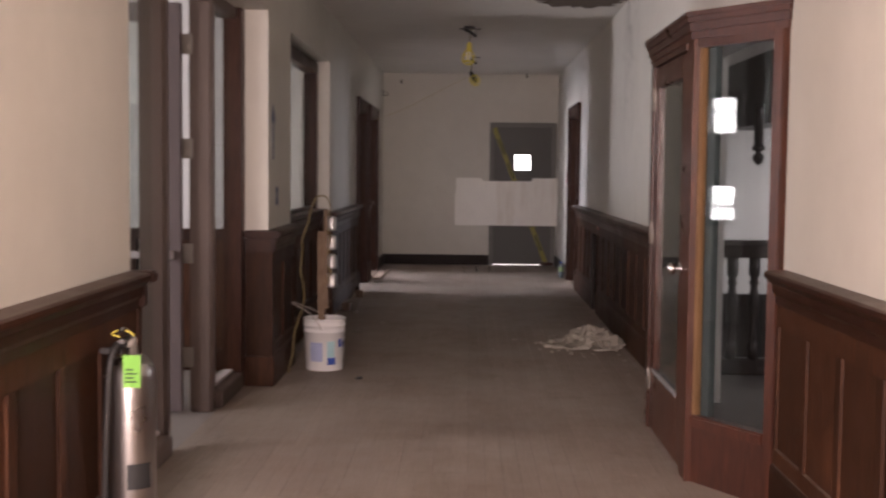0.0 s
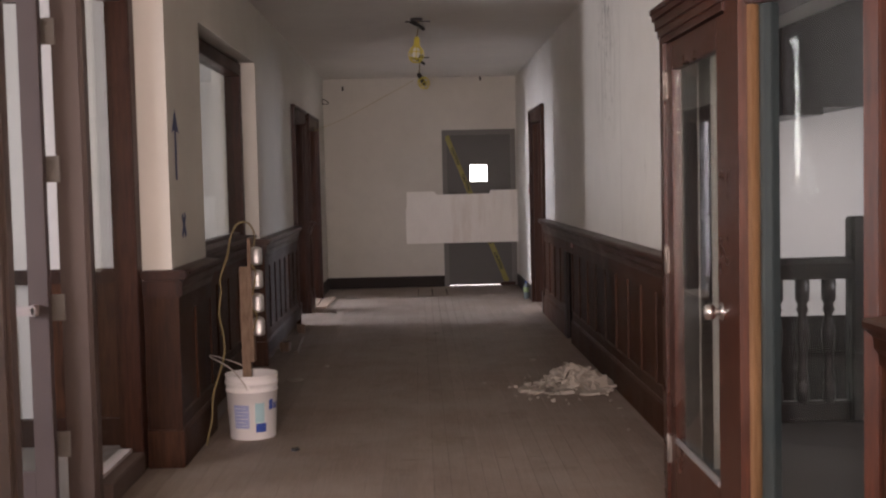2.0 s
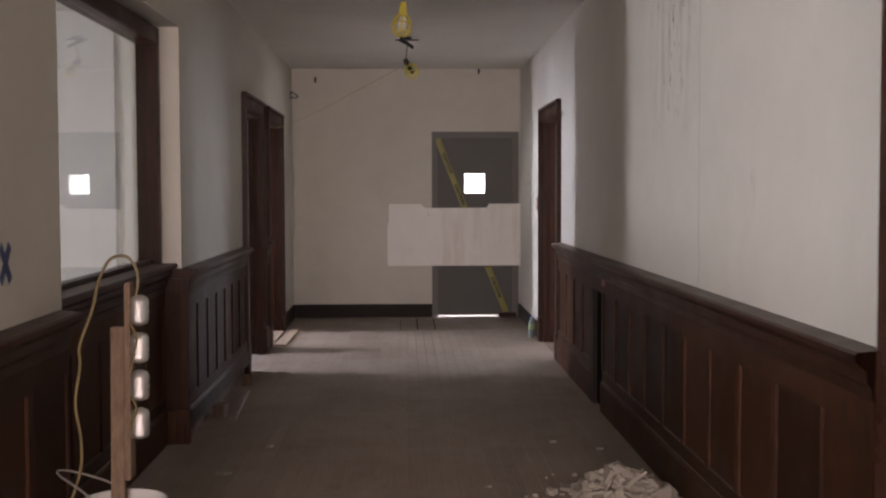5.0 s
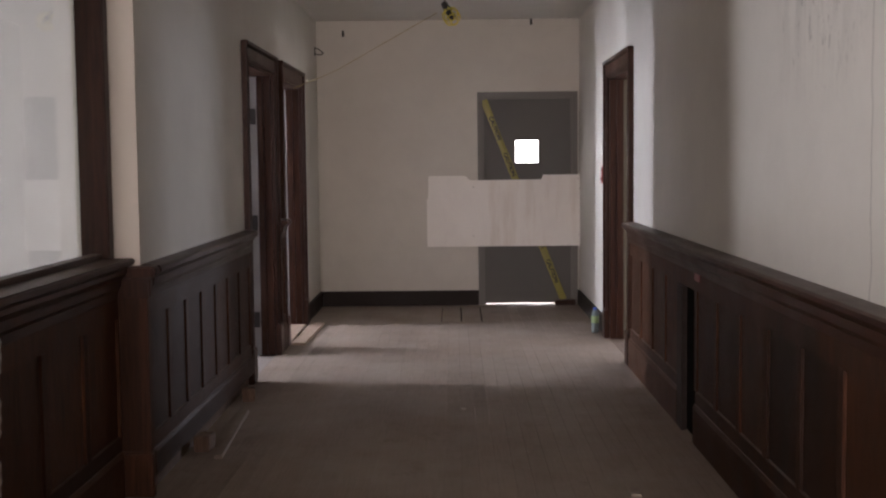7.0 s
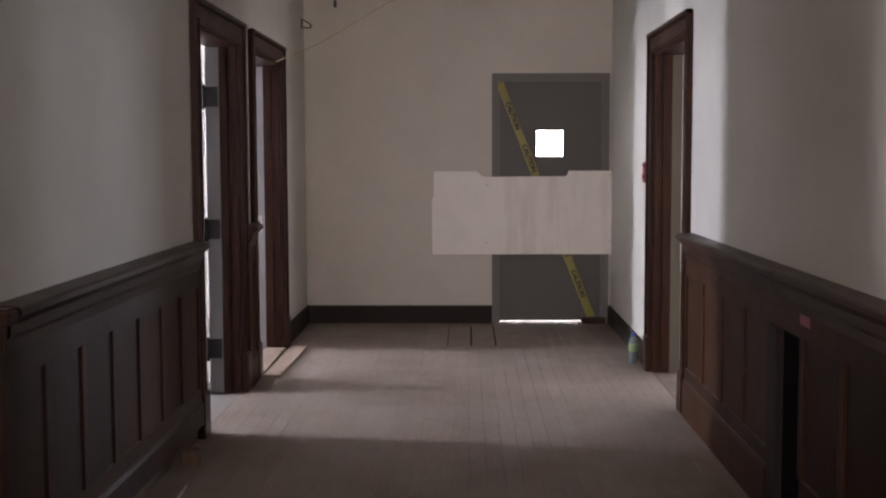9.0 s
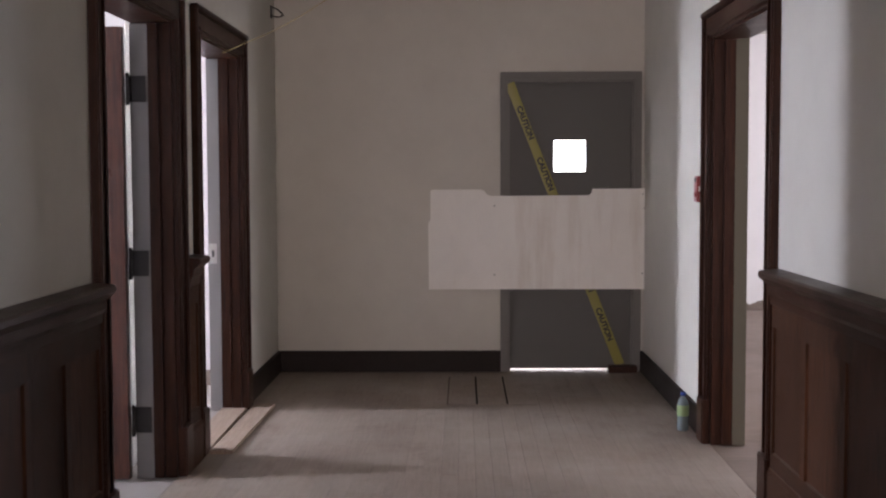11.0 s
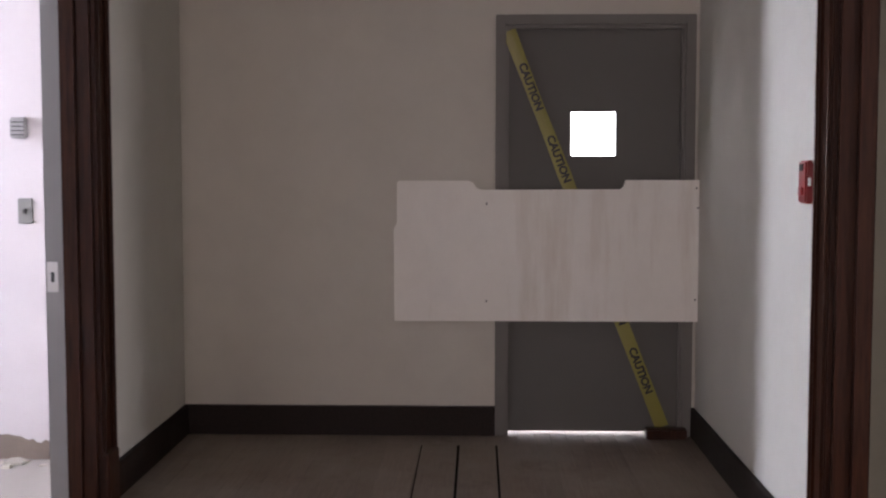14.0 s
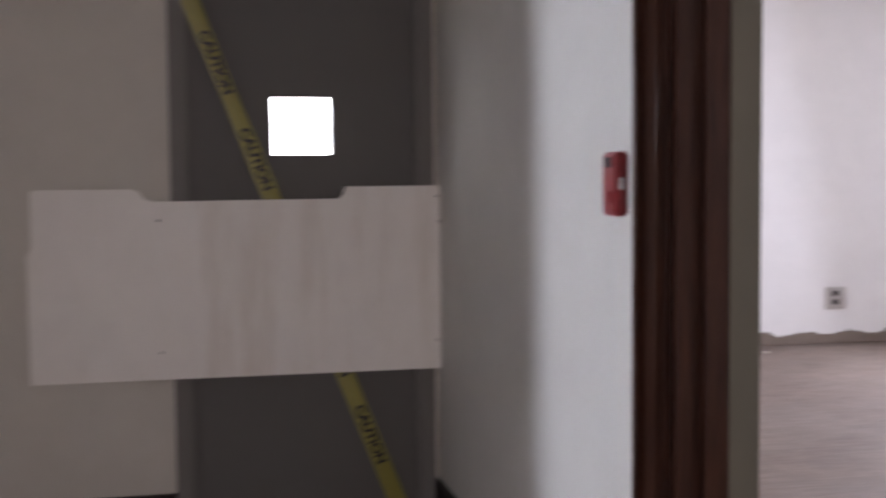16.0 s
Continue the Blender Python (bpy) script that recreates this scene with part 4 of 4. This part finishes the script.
stick = thing("work_light_stick", (BX - 0.01, BY, 0.02), "wooden stick carrying four shiny lamp cages in a bucket", "work light")
part("batten", a_box(BX - 0.045, BX + 0.005, BY - 0.03, BY + 0.01, 0.012, 0.965, bevel=0.003), STICK, stick)
part("batten", a_box(BX + 0.006, BX + 0.028, BY - 0.03, BY + 0.05, 0.42, 1.125, bevel=0.003), STICK, stick)
for z in (0.565, 0.70, 0.835, 0.97):
    lamp = part("lamp_cage", lathe([(0.012, 0.0), (0.030, 0.006), (0.036, 0.02), (0.034, 0.035), (0.037, 0.05), (0.034, 0.065), (0.036, 0.085), (0.030, 0.100), (0.014, 0.108)], 18, (BX + 0.058, BY - 0.01, z)), FOIL, stick, "crumpled bright metal lamp cage")
    part("socket", a_box(BX + 0.026, BX + 0.038, BY - 0.028, BY + 0.008, z + 0.02, z + 0.08, bevel=0.003), BLACK, lamp)
part("socket_cord", tube([(BX + 0.03, BY - 0.035, 0.98), (BX + 0.055, BY - 0.05, 0.93), (BX + 0.045, BY - 0.05, 0.86), (BX + 0.03, BY - 0.04, 0.80)], 0.005, 6), CORD, stick)
part("socket_cord", tube([(BX + 0.03, BY - 0.035, 0.72), (BX + 0.055, BY - 0.05, 0.68), (BX + 0.04, BY - 0.05, 0.64), (BX + 0.03, BY - 0.035, 0.60)], 0.005, 6), CORD, stick)
solo("extension_cord", tube([(BX + 0.035, BY + 0.03, 1.06), (BX + 0.045, BY + 0.03, 1.15), (BX + 0.01, BY + 0.02, 1.215), (BX - 0.05, BY, 1.21), (BX - 0.09, BY - 0.02, 1.13), (BX - 0.11, BY - 0.03, 1.03), (BX - 0.155, BY - 0.04, 0.90), (BX - 0.15, BY - 0.05, 0.83),
                             (BX - 0.165, BY - 0.06, 0.70), (BX - 0.14, BY - 0.08, 0.58), (BX - 0.135, BY - 0.10, 0.48), (BX - 0.16, BY - 0.13, 0.38), (BX - 0.195, BY - 0.17, 0.26), (BX - 0.20, BY - 0.20, 0.14), (BX - 0.22, BY - 0.22, 0.05), (BX - 0.225, BY - 0.25, 0.007)], 0.0058, 8),
     CORD, "twisted yellow extension cord looping down to the floor", "cord")

lean = Matrix(((1, 0, -0.03, 0), (0, 1, 0.17, 0), (0, 0, 1.018, 0), (0, 0, 0, 1)))
for ob in stick.children_recursive + [bpy.data.objects["extension_cord"]]:
    ob.data.transform(lean)

# fire extinguisher on the wainscot
EX, EYY, EZ = -1.49, 0.05, 0.05
ext = thing("fire_extinguisher", (EX, EYY, 0.16), "stainless steel fire extinguisher with a green inspection tag", "extinguisher")
part("cylinder", lathe([(0.070, 0.12), (0.086, 0.125), (0.088, 0.14), (0.088, 0.66), (0.080, 0.70), (0.055, 0.725), (0.028, 0.735), (0.026, 0.76)], 32, (EX, EYY, EZ)), STEEL, ext)
part("foot_ring", lathe([(0.084, 0.110), (0.089, 0.110), (0.089, 0.124), (0.084, 0.126)], 32, (EX, EYY, EZ)), BLACK, ext)
part("valve", lathe([(0.018, 0.755), (0.024, 0.765), (0.024, 0.79), (0.014, 0.80)], 16, (EX, EYY, EZ)), BRASS, ext, "metal valve")
part("handle", a_box(EX - 0.012, EX + 0.012, EYY - 0.11, EYY + 0.02, 0.785, 0.80, bevel=0.004), STEEL, ext)
part("lever", tube([(EX, EYY + 0.01, 0.80), (EX, EYY - 0.04, 0.822), (EX, EYY - 0.09, 0.835), (EX, EYY - 0.12, 0.83)], 0.008, 8), STEEL, ext)
part("pull_ring", tube([(EX - 0.02, EYY - 0.05, 0.80), (EX - 0.045, EYY - 0.06, 0.812), (EX - 0.02, EYY - 0.065, 0.826), (EX + 0.012, EYY - 0.06, 0.822), (EX + 0.03, EYY - 0.05, 0.806)], 0.003, 6), YELLOW, ext, "yellow pull ring")
part("hose", tube([(EX - 0.01, EYY - 0.02, 0.775), (EX - 0.03, EYY - 0.07, 0.77), (EX - 0.042, EYY - 0.10, 0.70), (EX - 0.052, EYY - 0.10, 0.55), (EX - 0.062, EYY - 0.095, 0.36), (EX - 0.066, EYY - 0.09, 0.22), (EX - 0.066, EYY - 0.09, 0.14)], 0.012, 8), BLACK, ext, "black rubber hose")
tag = part("tag", a_box(EX + 0.003, EX + 0.064, EYY - 0.098, EYY - 0.096, 0.632, 0.745), GREEN, ext, "bright green paper tag")
for k in range(4):
    part("print_line", a_box(EX + 0.012, EX + 0.052 - 0.012 * (k % 2), EYY - 0.0995, EYY - 0.0985, 0.65 + 0.014 * k, 0.655 + 0.014 * k), INK, tag)
lab = bmesh.new()
edge = [[lab.verts.new((EX + 0.0892 * math.cos(radians(278 + 7 * k)), EYY + 0.0892 * math.sin(radians(278 + 7 * k)), z)) for k in range(9)] for z in (0.27, 0.36)]
for k in range(8):
    lab.faces.new((edge[0][k], edge[0][k + 1], edge[1][k + 1], edge[1][k]))
part("label", lab, INK, ext, "black printed label")
part("hanger", a_box(XL + 0.031, EX - 0.02, EYY - 0.012, EYY + 0.012, 0.735, 0.755), IRON, ext)
for ob in ext.children_recursive:
    if not ob.name.startswith(("cylinder", "foot_ring", "valve")):
        ob.data.transform(Matrix.Translation((0, 0, EZ)))

# rubble
rng = random.Random(4)
heap = thing("plaster_rubble", (0.68, 5.72, 0), "heap of broken beige plaster chunks on the floor", "rubble")


def chunk(r, flat):
    bm = bmesh.new()
    n = rng.randint(5, 7)
    lo, hi = [], []
    for k in range(n):
        a = 2 * math.pi * (k + rng.uniform(-0.3, 0.3)) / n
        d = r * rng.uniform(0.65, 1.15)
        lo.append(bm.verts.new((d * math.cos(a), d * math.sin(a), 0)))
        q = rng.uniform(0.75, 1.0)
        hi.append(bm.verts.new((d * q * math.cos(a), d * q * math.sin(a), flat * rng.uniform(0.8, 1.2))))
    bm.faces.new(lo[::-1])
    bm.faces.new(hi)
    for k in range(n):
        j = (k + 1) % n
        bm.faces.new((lo[k], lo[j], hi[j], hi[k]))
    return bm


chunks = [mesh_of("chunk", chunk(rng.uniform(0.026, 0.095), rng.uniform(0.010, 0.024)), RUBBLE) for _ in range(16)]
small = [mesh_of("crumb", chunk(rng.uniform(0.008, 0.020), rng.uniform(0.006, 0.014)), RUBBLE) for _ in range(6)]


def heap_height(x, y):
    u, v = (x - 0.74) / 0.30, (y - 5.72) / 0.30
    return max(0.0, 0.125 * (1 - (u * u + v * v))) * (0.85 + 0.3 * math.sin(9 * x + 7 * y))


for k in range(190):
    a, d = rng.uniform(0, 2 * math.pi), abs(rng.gauss(0, 0.5))
    d = min(d, 1.0)
    x, y = 0.74 + 0.24 * d * math.cos(a) - (0.15 * d if k % 4 == 0 else 0), 5.72 + 0.29 * d * math.sin(a)
    if x > 0.95:
        x = 0.95 - rng.uniform(0, 0.1)
    z = heap_height(x, y) * rng.uniform(0.45, 1.0)
    tilt = 62 if z > 0.02 else 8
    piece("chunk", rng.choice(chunks), heap, Matrix.Translation((x, y, z + 0.002)) @ pose(0, 0, 0, rng.uniform(-tilt, tilt), rng.uniform(-tilt, tilt), rng.uniform(0, 360)))
core = bmesh.new()
grid_n = 14
vv = [[core.verts.new((0.44 + 0.52 * i / grid_n, 5.42 + 0.60 * j / grid_n, max(-0.01, heap_height(0.44 + 0.52 * i / grid_n, 5.42 + 0.60 * j / grid_n) * 0.22 - 0.010))) for j in range(grid_n + 1)] for i in range(grid_n + 1)]
for i in range(grid_n):
    for j in range(grid_n):
        core.faces.new((vv[i][j], vv[i + 1][j], vv[i + 1][j + 1], vv[i][j + 1]))
part("dust_core", core, RUBBLE, heap)
for k in range(60):
    x, y = rng.gauss(0.62, 0.22), rng.gauss(5.62, 0.28)
    if x < 0.93:
        piece("crumb", rng.choice(small), heap, Matrix.Translation((x, y, 0.001)) @ pose(0, 0, 0, 0, 0, rng.uniform(0, 360)))
for k, (x, y, s) in enumerate(((0.55, 7.05, 0.8), (0.80, 6.85, 0.5), (-1.28, 6.35, 0.9), (-1.1, 7.0, 0.6), (0.88, 4.7, 0.4), (0.90, 4.95, 0.35), (0.84, 4.3, 0.3), (-0.2, 8.9, 0.4), (0.1, 6.0, 0.35))):
    ob = new("plaster_chip", chunks[k])
    ob.matrix_world = Matrix.Translation((x, y, 0.001)) @ pose(0, 0, 0, 0, 0, 70 * k) @ Matrix.Diagonal((s, s, s, 1))
    tagged(ob, "small pale plaster chip on the floor", "debris", "chips on the floor")

lump = new("charred_lump", chunks[3].copy())
lump.data.materials.clear()
lump.data.materials.append(INK)
lump.matrix_world = Matrix.Translation((-1.05, 4.0, 0.001)) @ pose(0, 0, 0, 0, 0, 40) @ Matrix.Diagonal((0.75, 0.6, 0.9, 1))
tagged(lump, "small black lump of debris on the boards", "debris")

# props under the lifted baseboard
for x, y, a, sz in ((-1.535, 9.20, 8, 0.075), (-1.545, 7.95, -5, 0.12)):
    bl = solo("wood_block", a_box(-0.035, 0.045, -sz * 0.5, sz * 0.5, 0, 0.083, bevel=0.005), SCRAP, "rough wooden block under the wainscot", "block", "wainscot props")
    bl.matrix_world = pose(x, y, 0, 0, 0, a)
bs = solo("loose_board", a_box(-0.02, 0.02, -0.55, 0.55, 0, 0.02, bevel=0.003), FLOOR, "narrow loose board lying by the wall", "board")
bs.matrix_world = pose(-1.46, 8.3, 0, 0, 0, 3)

# planks at the second doorway
for x, w, y0, y1, a in ((-1.505, 0.12, 11.42, 12.68, -1.0), (-1.66, 0.15, 11.50, 12.55, 0.5)):
    pk = solo("floor_plank", a_box(-w / 2, w / 2, -(y1 - y0) / 2, (y1 - y0) / 2, 0, 0.020, bevel=0.003), RAW, "bare pine plank lying in the doorway", "plank", "doorway planks")
    pk.matrix_world = pose(x, (y0 + y1) / 2, 0.001, 0, 0, a)

# bottle
bt = thing("plastic_bottle", (0.955, 12.0, 0), "clear plastic bottle with green label and blue cap", "bottle")
part("body", lathe([(0.026, 0), (0.032, 0.006), (0.033, 0.03), (0.030, 0.05), (0.033, 0.07), (0.033, 0.145), (0.026, 0.17), (0.013, 0.19), (0.013, 0.203)], 20, (0.955, 12.0, 0)), CLEAR, bt)
part("label", lathe([(0.0335, 0.085), (0.0336, 0.086), (0.0336, 0.144), (0.0335, 0.145)], 20, (0.955, 12.0, 0)), LABELG, bt, "green paper label")
part("cap", lathe([(0.0155, 0.198), (0.0155, 0.215), (0.014, 0.218)], 16, (0.955, 12.0, 0)), NAVY, bt, "blue cap")

# fire alarm pull on the right wall
pull = thing("fire_alarm_pull", (XR, 11.91, 1.28), "red fire alarm pull station on the wall", "alarm")
part("body", a_box(XR - 0.030, XR, 11.91, 12, 1.275, 1.42, bevel=0.006), RED, pull)
part("face_window", a_box(XR - 0.033, XR - 0.029, 11.94, 11.98, 1.385, 1.408), INK, pull, "dark square window")
part("handle", a_box(XR - 0.037, XR - 0.029, 11.93, 11.98, 1.30, 1.335, bevel=0.004), RED, pull)
part("side_bars", a_box(XR - 0.022, XR - 0.012, 11.9085, 11.91, 1.335, 1.362), BUCKET, pull, "small white print")

# blue arrow and cross painted on the pier
solo("painted_arrow", box(prism([(3.886, 1.50), (3.926, 1.50), (3.926, 1.765), (3.995, 1.745), (3.906, 1.872), (3.817, 1.745), (3.886, 1.765)], "x", XL + 0.0005, XL + 0.002), XL + 0.0005, XL + 0.002, 3.886, 3.926, 1.50, 1.51), BLUE, "blue arrow painted on the plaster pier", "mark")
cr = bmesh.new()
for s in (-1, 1):
    b2 = a_box(XL + 0.0005 + 0.0006 * (s > 0), XL + 0.002 + 0.0006 * (s > 0), -0.018, 0.018, -0.075, 0.075)
    b2.transform(Matrix.Translation((0, 4.06, 1.25)) @ Matrix.Rotation(radians(38 * s), 4, "X"))
    me_t = bpy.data.meshes.new("t")
    b2.to_mesh(me_t)
    cr.from_mesh(me_t)
    b2.free()
solo("painted_cross", cr, BLUE, "blue cross painted on the plaster pier", "mark")

# red sticker on the wainscot, wall hook, switches
solo("red_sticker", a_box(XR - 0.033, XR - 0.0305, 7.90, 8.03, 0.850, 0.900), RED, "small red sticker on the wainscot rail", "sticker")
hook = thing("wall_hook", (XL, 13.86, 2.58), "bent dark wire hook on the wall", "hook")
part("plate", a_box(XL, XL + 0.008, 13.84, 13.88, 2.54, 2.63, bevel=0.002), IRON, hook)
part("wire", tube([(XL + 0.008, 13.86, 2.62), (XL + 0.05, 13.86, 2.60), (XL + 0.085, 13.86, 2.565), (XL + 0.05, 13.86, 2.55), (XL + 0.008, 13.86, 2.56)], 0.006, 6), IRON, hook)
th = thing("thermostat", (-2.245, 13.45, 1.52), "small pale wall thermostat", "thermostat")
part("body", a_box(-2.285, -2.205, 13.42, 13.45, 1.53, 1.63, bevel=0.008), JAMB, th)
for k in range(4):
    part("slot", a_box(-2.275, -2.215, 13.4185, 13.42, 1.545 + 0.02 * k, 1.550 + 0.02 * k), BLACK, th)
sw = thing("light_switch", (-2.227, 13.45, 1.1), "gray metal light switch plate", "switch")
part("plate", a_box(-2.262, -2.192, 13.443, 13.45, 1.13, 1.25, bevel=0.002), GRAYF, sw)
part("toggle", a_box(-2.234, -2.220, 13.428, 13.443, 1.178, 1.20, bevel=0.002), BLACK, sw)
ol = thing("wall_outlet", (5.1, 18.0, 0.3), "gray wall outlet plate", "outlet")
part("plate", a_box(5.03, 5.20, 17.992, 18.0, 0.27, 0.45, bevel=0.002), STEEL, ol)
for z in (0.31, 0.38):
    part("socket", a_box(5.09, 5.14, 17.989, 17.992, z, z + 0.04), BLACK, ol)

# torn plaster where the baseboards came off
def torn_edge(x0, x1, y, z, n, label):
    r2 = random.Random(int(x0 * 100) + 7)
    bm = bmesh.new()
    top = [(x0 + (x1 - x0) * k / n, z + r2.uniform(-0.012, 0.014) + 0.018 * math.sin(k * 0.37)) for k in range(n + 1)]
    lo = [bm.verts.new((x, y - 0.004, 0.0)) for x, _ in top]
    hi = [bm.verts.new((x, y - 0.004, zz)) for x, zz in top]
    for k in range(n):
        bm.faces.new((lo[k], lo[k + 1], hi[k + 1], hi[k]))
    return solo("bare_plaster_edge", bm, CRUMBLE, label, "plaster", kind="structure")


torn_edge(-5.1, -1.92, 13.45, 0.10, 160, "crumbled bare plaster along the floor")
torn_edge(1.3, 6.3, 18.0, 0.085, 220, "crumbled bare plaster along the floor")


for k in range(14):
    room = k % 3 == 0
    ob = new("plaster_chip", (chunks + small)[k])
    size = rng.uniform(0.4, 0.9)
    ob.matrix_world = Matrix.Translation((rng.uniform(-2.6, -1.95) if room else rng.uniform(2.6, 5.6), 13.36 + rng.uniform(-0.1, 0.05) if room else rng.uniform(17.2, 17.95), -0.003)) @ pose(0, 0, 0, 0, 0, 50 * k) @ Matrix.Diagonal((size, size, size, 1))
    tagged(ob, "crumbled plaster bit below a bare wall edge", "debris", "crumbs along the walls")

# caged string lights on the ceiling
def cage_lamp(x, y, z_top, tilt, nod=0, dark=False):
    """A yellow plastic cage lamp hanging on its cord from a ceiling box."""
    t = thing("cage_lamp", (x, y, H), "yellow plastic cage work lamp hanging from a ceiling box", "lamp", "string lights")
    part("ceiling_box", lathe([(0.055, 0), (0.06, -0.006), (0.05, -0.022), (0.012, -0.026)], 18, (x, y, H)), BLACK, t, "black ceiling box")
    part("bracket", a_box(x - 0.10, x + 0.12, y - 0.012, y + 0.012, H - 0.034, H - 0.022), BLACK, t)
    arm = part("arm", tube([(x - 0.05, y, H - 0.03), (x + 0.02, y - 0.05, H - 0.07), (x + 0.06, y - 0.12, H - 0.11)], 0.016, 8), BLACK, t)
    part("cord", tube([(x + 0.02, y - 0.02, H - 0.03), (x + 0.012, y, H - 0.10), (x, y, z_top + 0.02)], 0.006, 6), CORD, t)
    m = Matrix.Translation((x, y, z_top)) @ Matrix.Rotation(radians(nod), 4, "X") @ Matrix.Rotation(radians(tilt), 4, "Y")
    s = lathe([(0.012, 0.02), (0.024, 0.01), (0.028, -0.05), (0.034, -0.06), (0.034, -0.075)], 14)
    s.transform(m)
    part("socket", s, BLACK if dark else YELLOW, t)
    bulb = lathe([(0.015, -0.075), (0.022, -0.09), (0.032, -0.125), (0.030, -0.15), (0.015, -0.168)], 14)
    bulb.transform(m)
    part("bulb", bulb, IRON if dark else FROST, t, "dark bulb" if dark else "frosted glass bulb")
    for k in range(8):
        a = 2 * math.pi * k / 8
        prof_c = [(0.034, -0.07), (0.058, -0.10), (0.066, -0.14), (0.055, -0.18), (0.030, -0.205)]
        w = tube([(r * math.cos(a), r * math.sin(a), z) for r, z in prof_c], 0.0045, 6)
        w.transform(m)
        part("cage_bar", w, YELLOW, t)
    for r, z in ((0.062, -0.115), (0.058, -0.172), (0.030, -0.205)):
        w = tube([(r * math.cos(2 * math.pi * k / 12), r * math.sin(2 * math.pi * k / 12), z) for k in range(13)], 0.0045, 6)
        w.transform(m)
        part("cage_ring", w, YELLOW, t)
    return t


cage_lamp(-0.32, 8.1, 2.72, 4)
cage_lamp(-0.30, 11.15, 2.68, -22, -38, True)
solo("yellow_pull_cord", tube([(-1.585, 11.95, 2.10), (-1.50, 11.95, 2.135), (-1.2, 11.8, 2.24), (-0.8, 11.5, 2.42), (-0.36, 11.18, 2.62)], 0.0028, 6), PULL, "thin yellow cord strung from doorway to lamp", "cord")
for x, y, z in ((-1.35, YE, 2.74), (0.55, YE, 2.84)):
    solo("wall_bracket", a_box(x - 0.012, x + 0.012, y - 0.03, y, z, z + 0.06, bevel=0.003), IRON, "small dark iron bracket on bare plaster", "bracket", "old brackets")

# broken patch in the ceiling
r3 = random.Random(3)
ring = [(0.66 + (0.34 + r3.uniform(-0.09, 0.09)) * math.cos(a), 6.2 + (0.42 + r3.uniform(-0.09, 0.09)) * math.sin(a)) for a in [2 * math.pi * k / 40 for k in range(40)]]
solo("ceiling_patch", prism(ring, "z", H - 0.006, H - 0.001), plain("bare_lath", (0.14, 0.105, 0.08), 0.9, vary=0.5, scale=14, relief=0.6), "ragged brown patch of broken ceiling plaster", "damage", kind="structure")

# missing panel: a black board puts the gap's shade into colour
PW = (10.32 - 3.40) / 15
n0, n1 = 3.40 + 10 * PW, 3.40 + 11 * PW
nic = thing("wainscot_niche", (XR, (n0 + n1) / 2, 0), "black board standing in for a missing panel's dark gap", "gap", kind="structure")
part("back_board", a_box(XR - 0.008, XR - 0.0065, n0 + 0.03, n1 - 0.03, 0.0, 0.795), GAP_BLACK, nic)
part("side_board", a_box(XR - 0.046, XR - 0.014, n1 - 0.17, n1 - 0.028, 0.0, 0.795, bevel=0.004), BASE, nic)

# ---- floor boards, last ----
r4 = random.Random(11)
bwid = (XR - XL) / 32
lens_ = [2.2, 2.9, 3.6, 4.3]
board_meshes = []
for ln in lens_:
    bm = a_box(-bwid / 2 + 0.0004, bwid / 2 - 0.0004, 0.0, ln - 0.0012, -0.012, 0.0)
    top_edges = [e for e in bm.edges if all(v.co.z > -0.001 for v in e.verts)]
    bmesh.ops.bevel(bm, geom=top_edges, offset=0.0007, segments=1, affect="EDGES")
    board_meshes.append(mesh_of("board", bm, FLOOR))
for k in range(32):
    x = XL + (k + 0.5) * bwid
    y = -4.99
    while y < 14.0:
        j = r4.randrange(4)
        piece("board", board_meshes[j], floor, Matrix.Translation((x, y, r4.uniform(-0.0006, 0))) @ Matrix.Diagonal((1, min(1.0, (14.25 - y) / lens_[j]), 1, 1)))
        y += lens_[j]
for k in range(2):
    x = XL - (k + 0.5) * bwid
    for y, ln in ((0.55, 1.42 + 0.3 * k), (1.97 + 0.3 * k, 1.73 - 0.3 * k)):
        piece("board", board_meshes[0], floor, Matrix.Translation((x, y, -0.0003)) @ Matrix.Diagonal((1, (ln - 0.001) / lens_[0], 1, 1)))
# wide patched boards near the gray door; black strips paint the open joints' shade
for x0, x1 in ((-0.366, -0.189), (-0.181, 0.001), (0.009, 0.19)):
    piece("patch_board", mesh_of("patch_board", a_box(x0, x1, 12.74, 13.80, -0.008, 0.0016, bevel=0.001), FLOOR), floor, Matrix())
for x, w in ((-0.370, 0.005), (-0.185, 0.013), (0.005, 0.011)):
    piece("open_joint", mesh_of("open_joint", a_box(x - w / 2, x + w / 2, 12.76, 13.78, -0.008, 0.0021), GAP_BLACK), floor, Matrix())
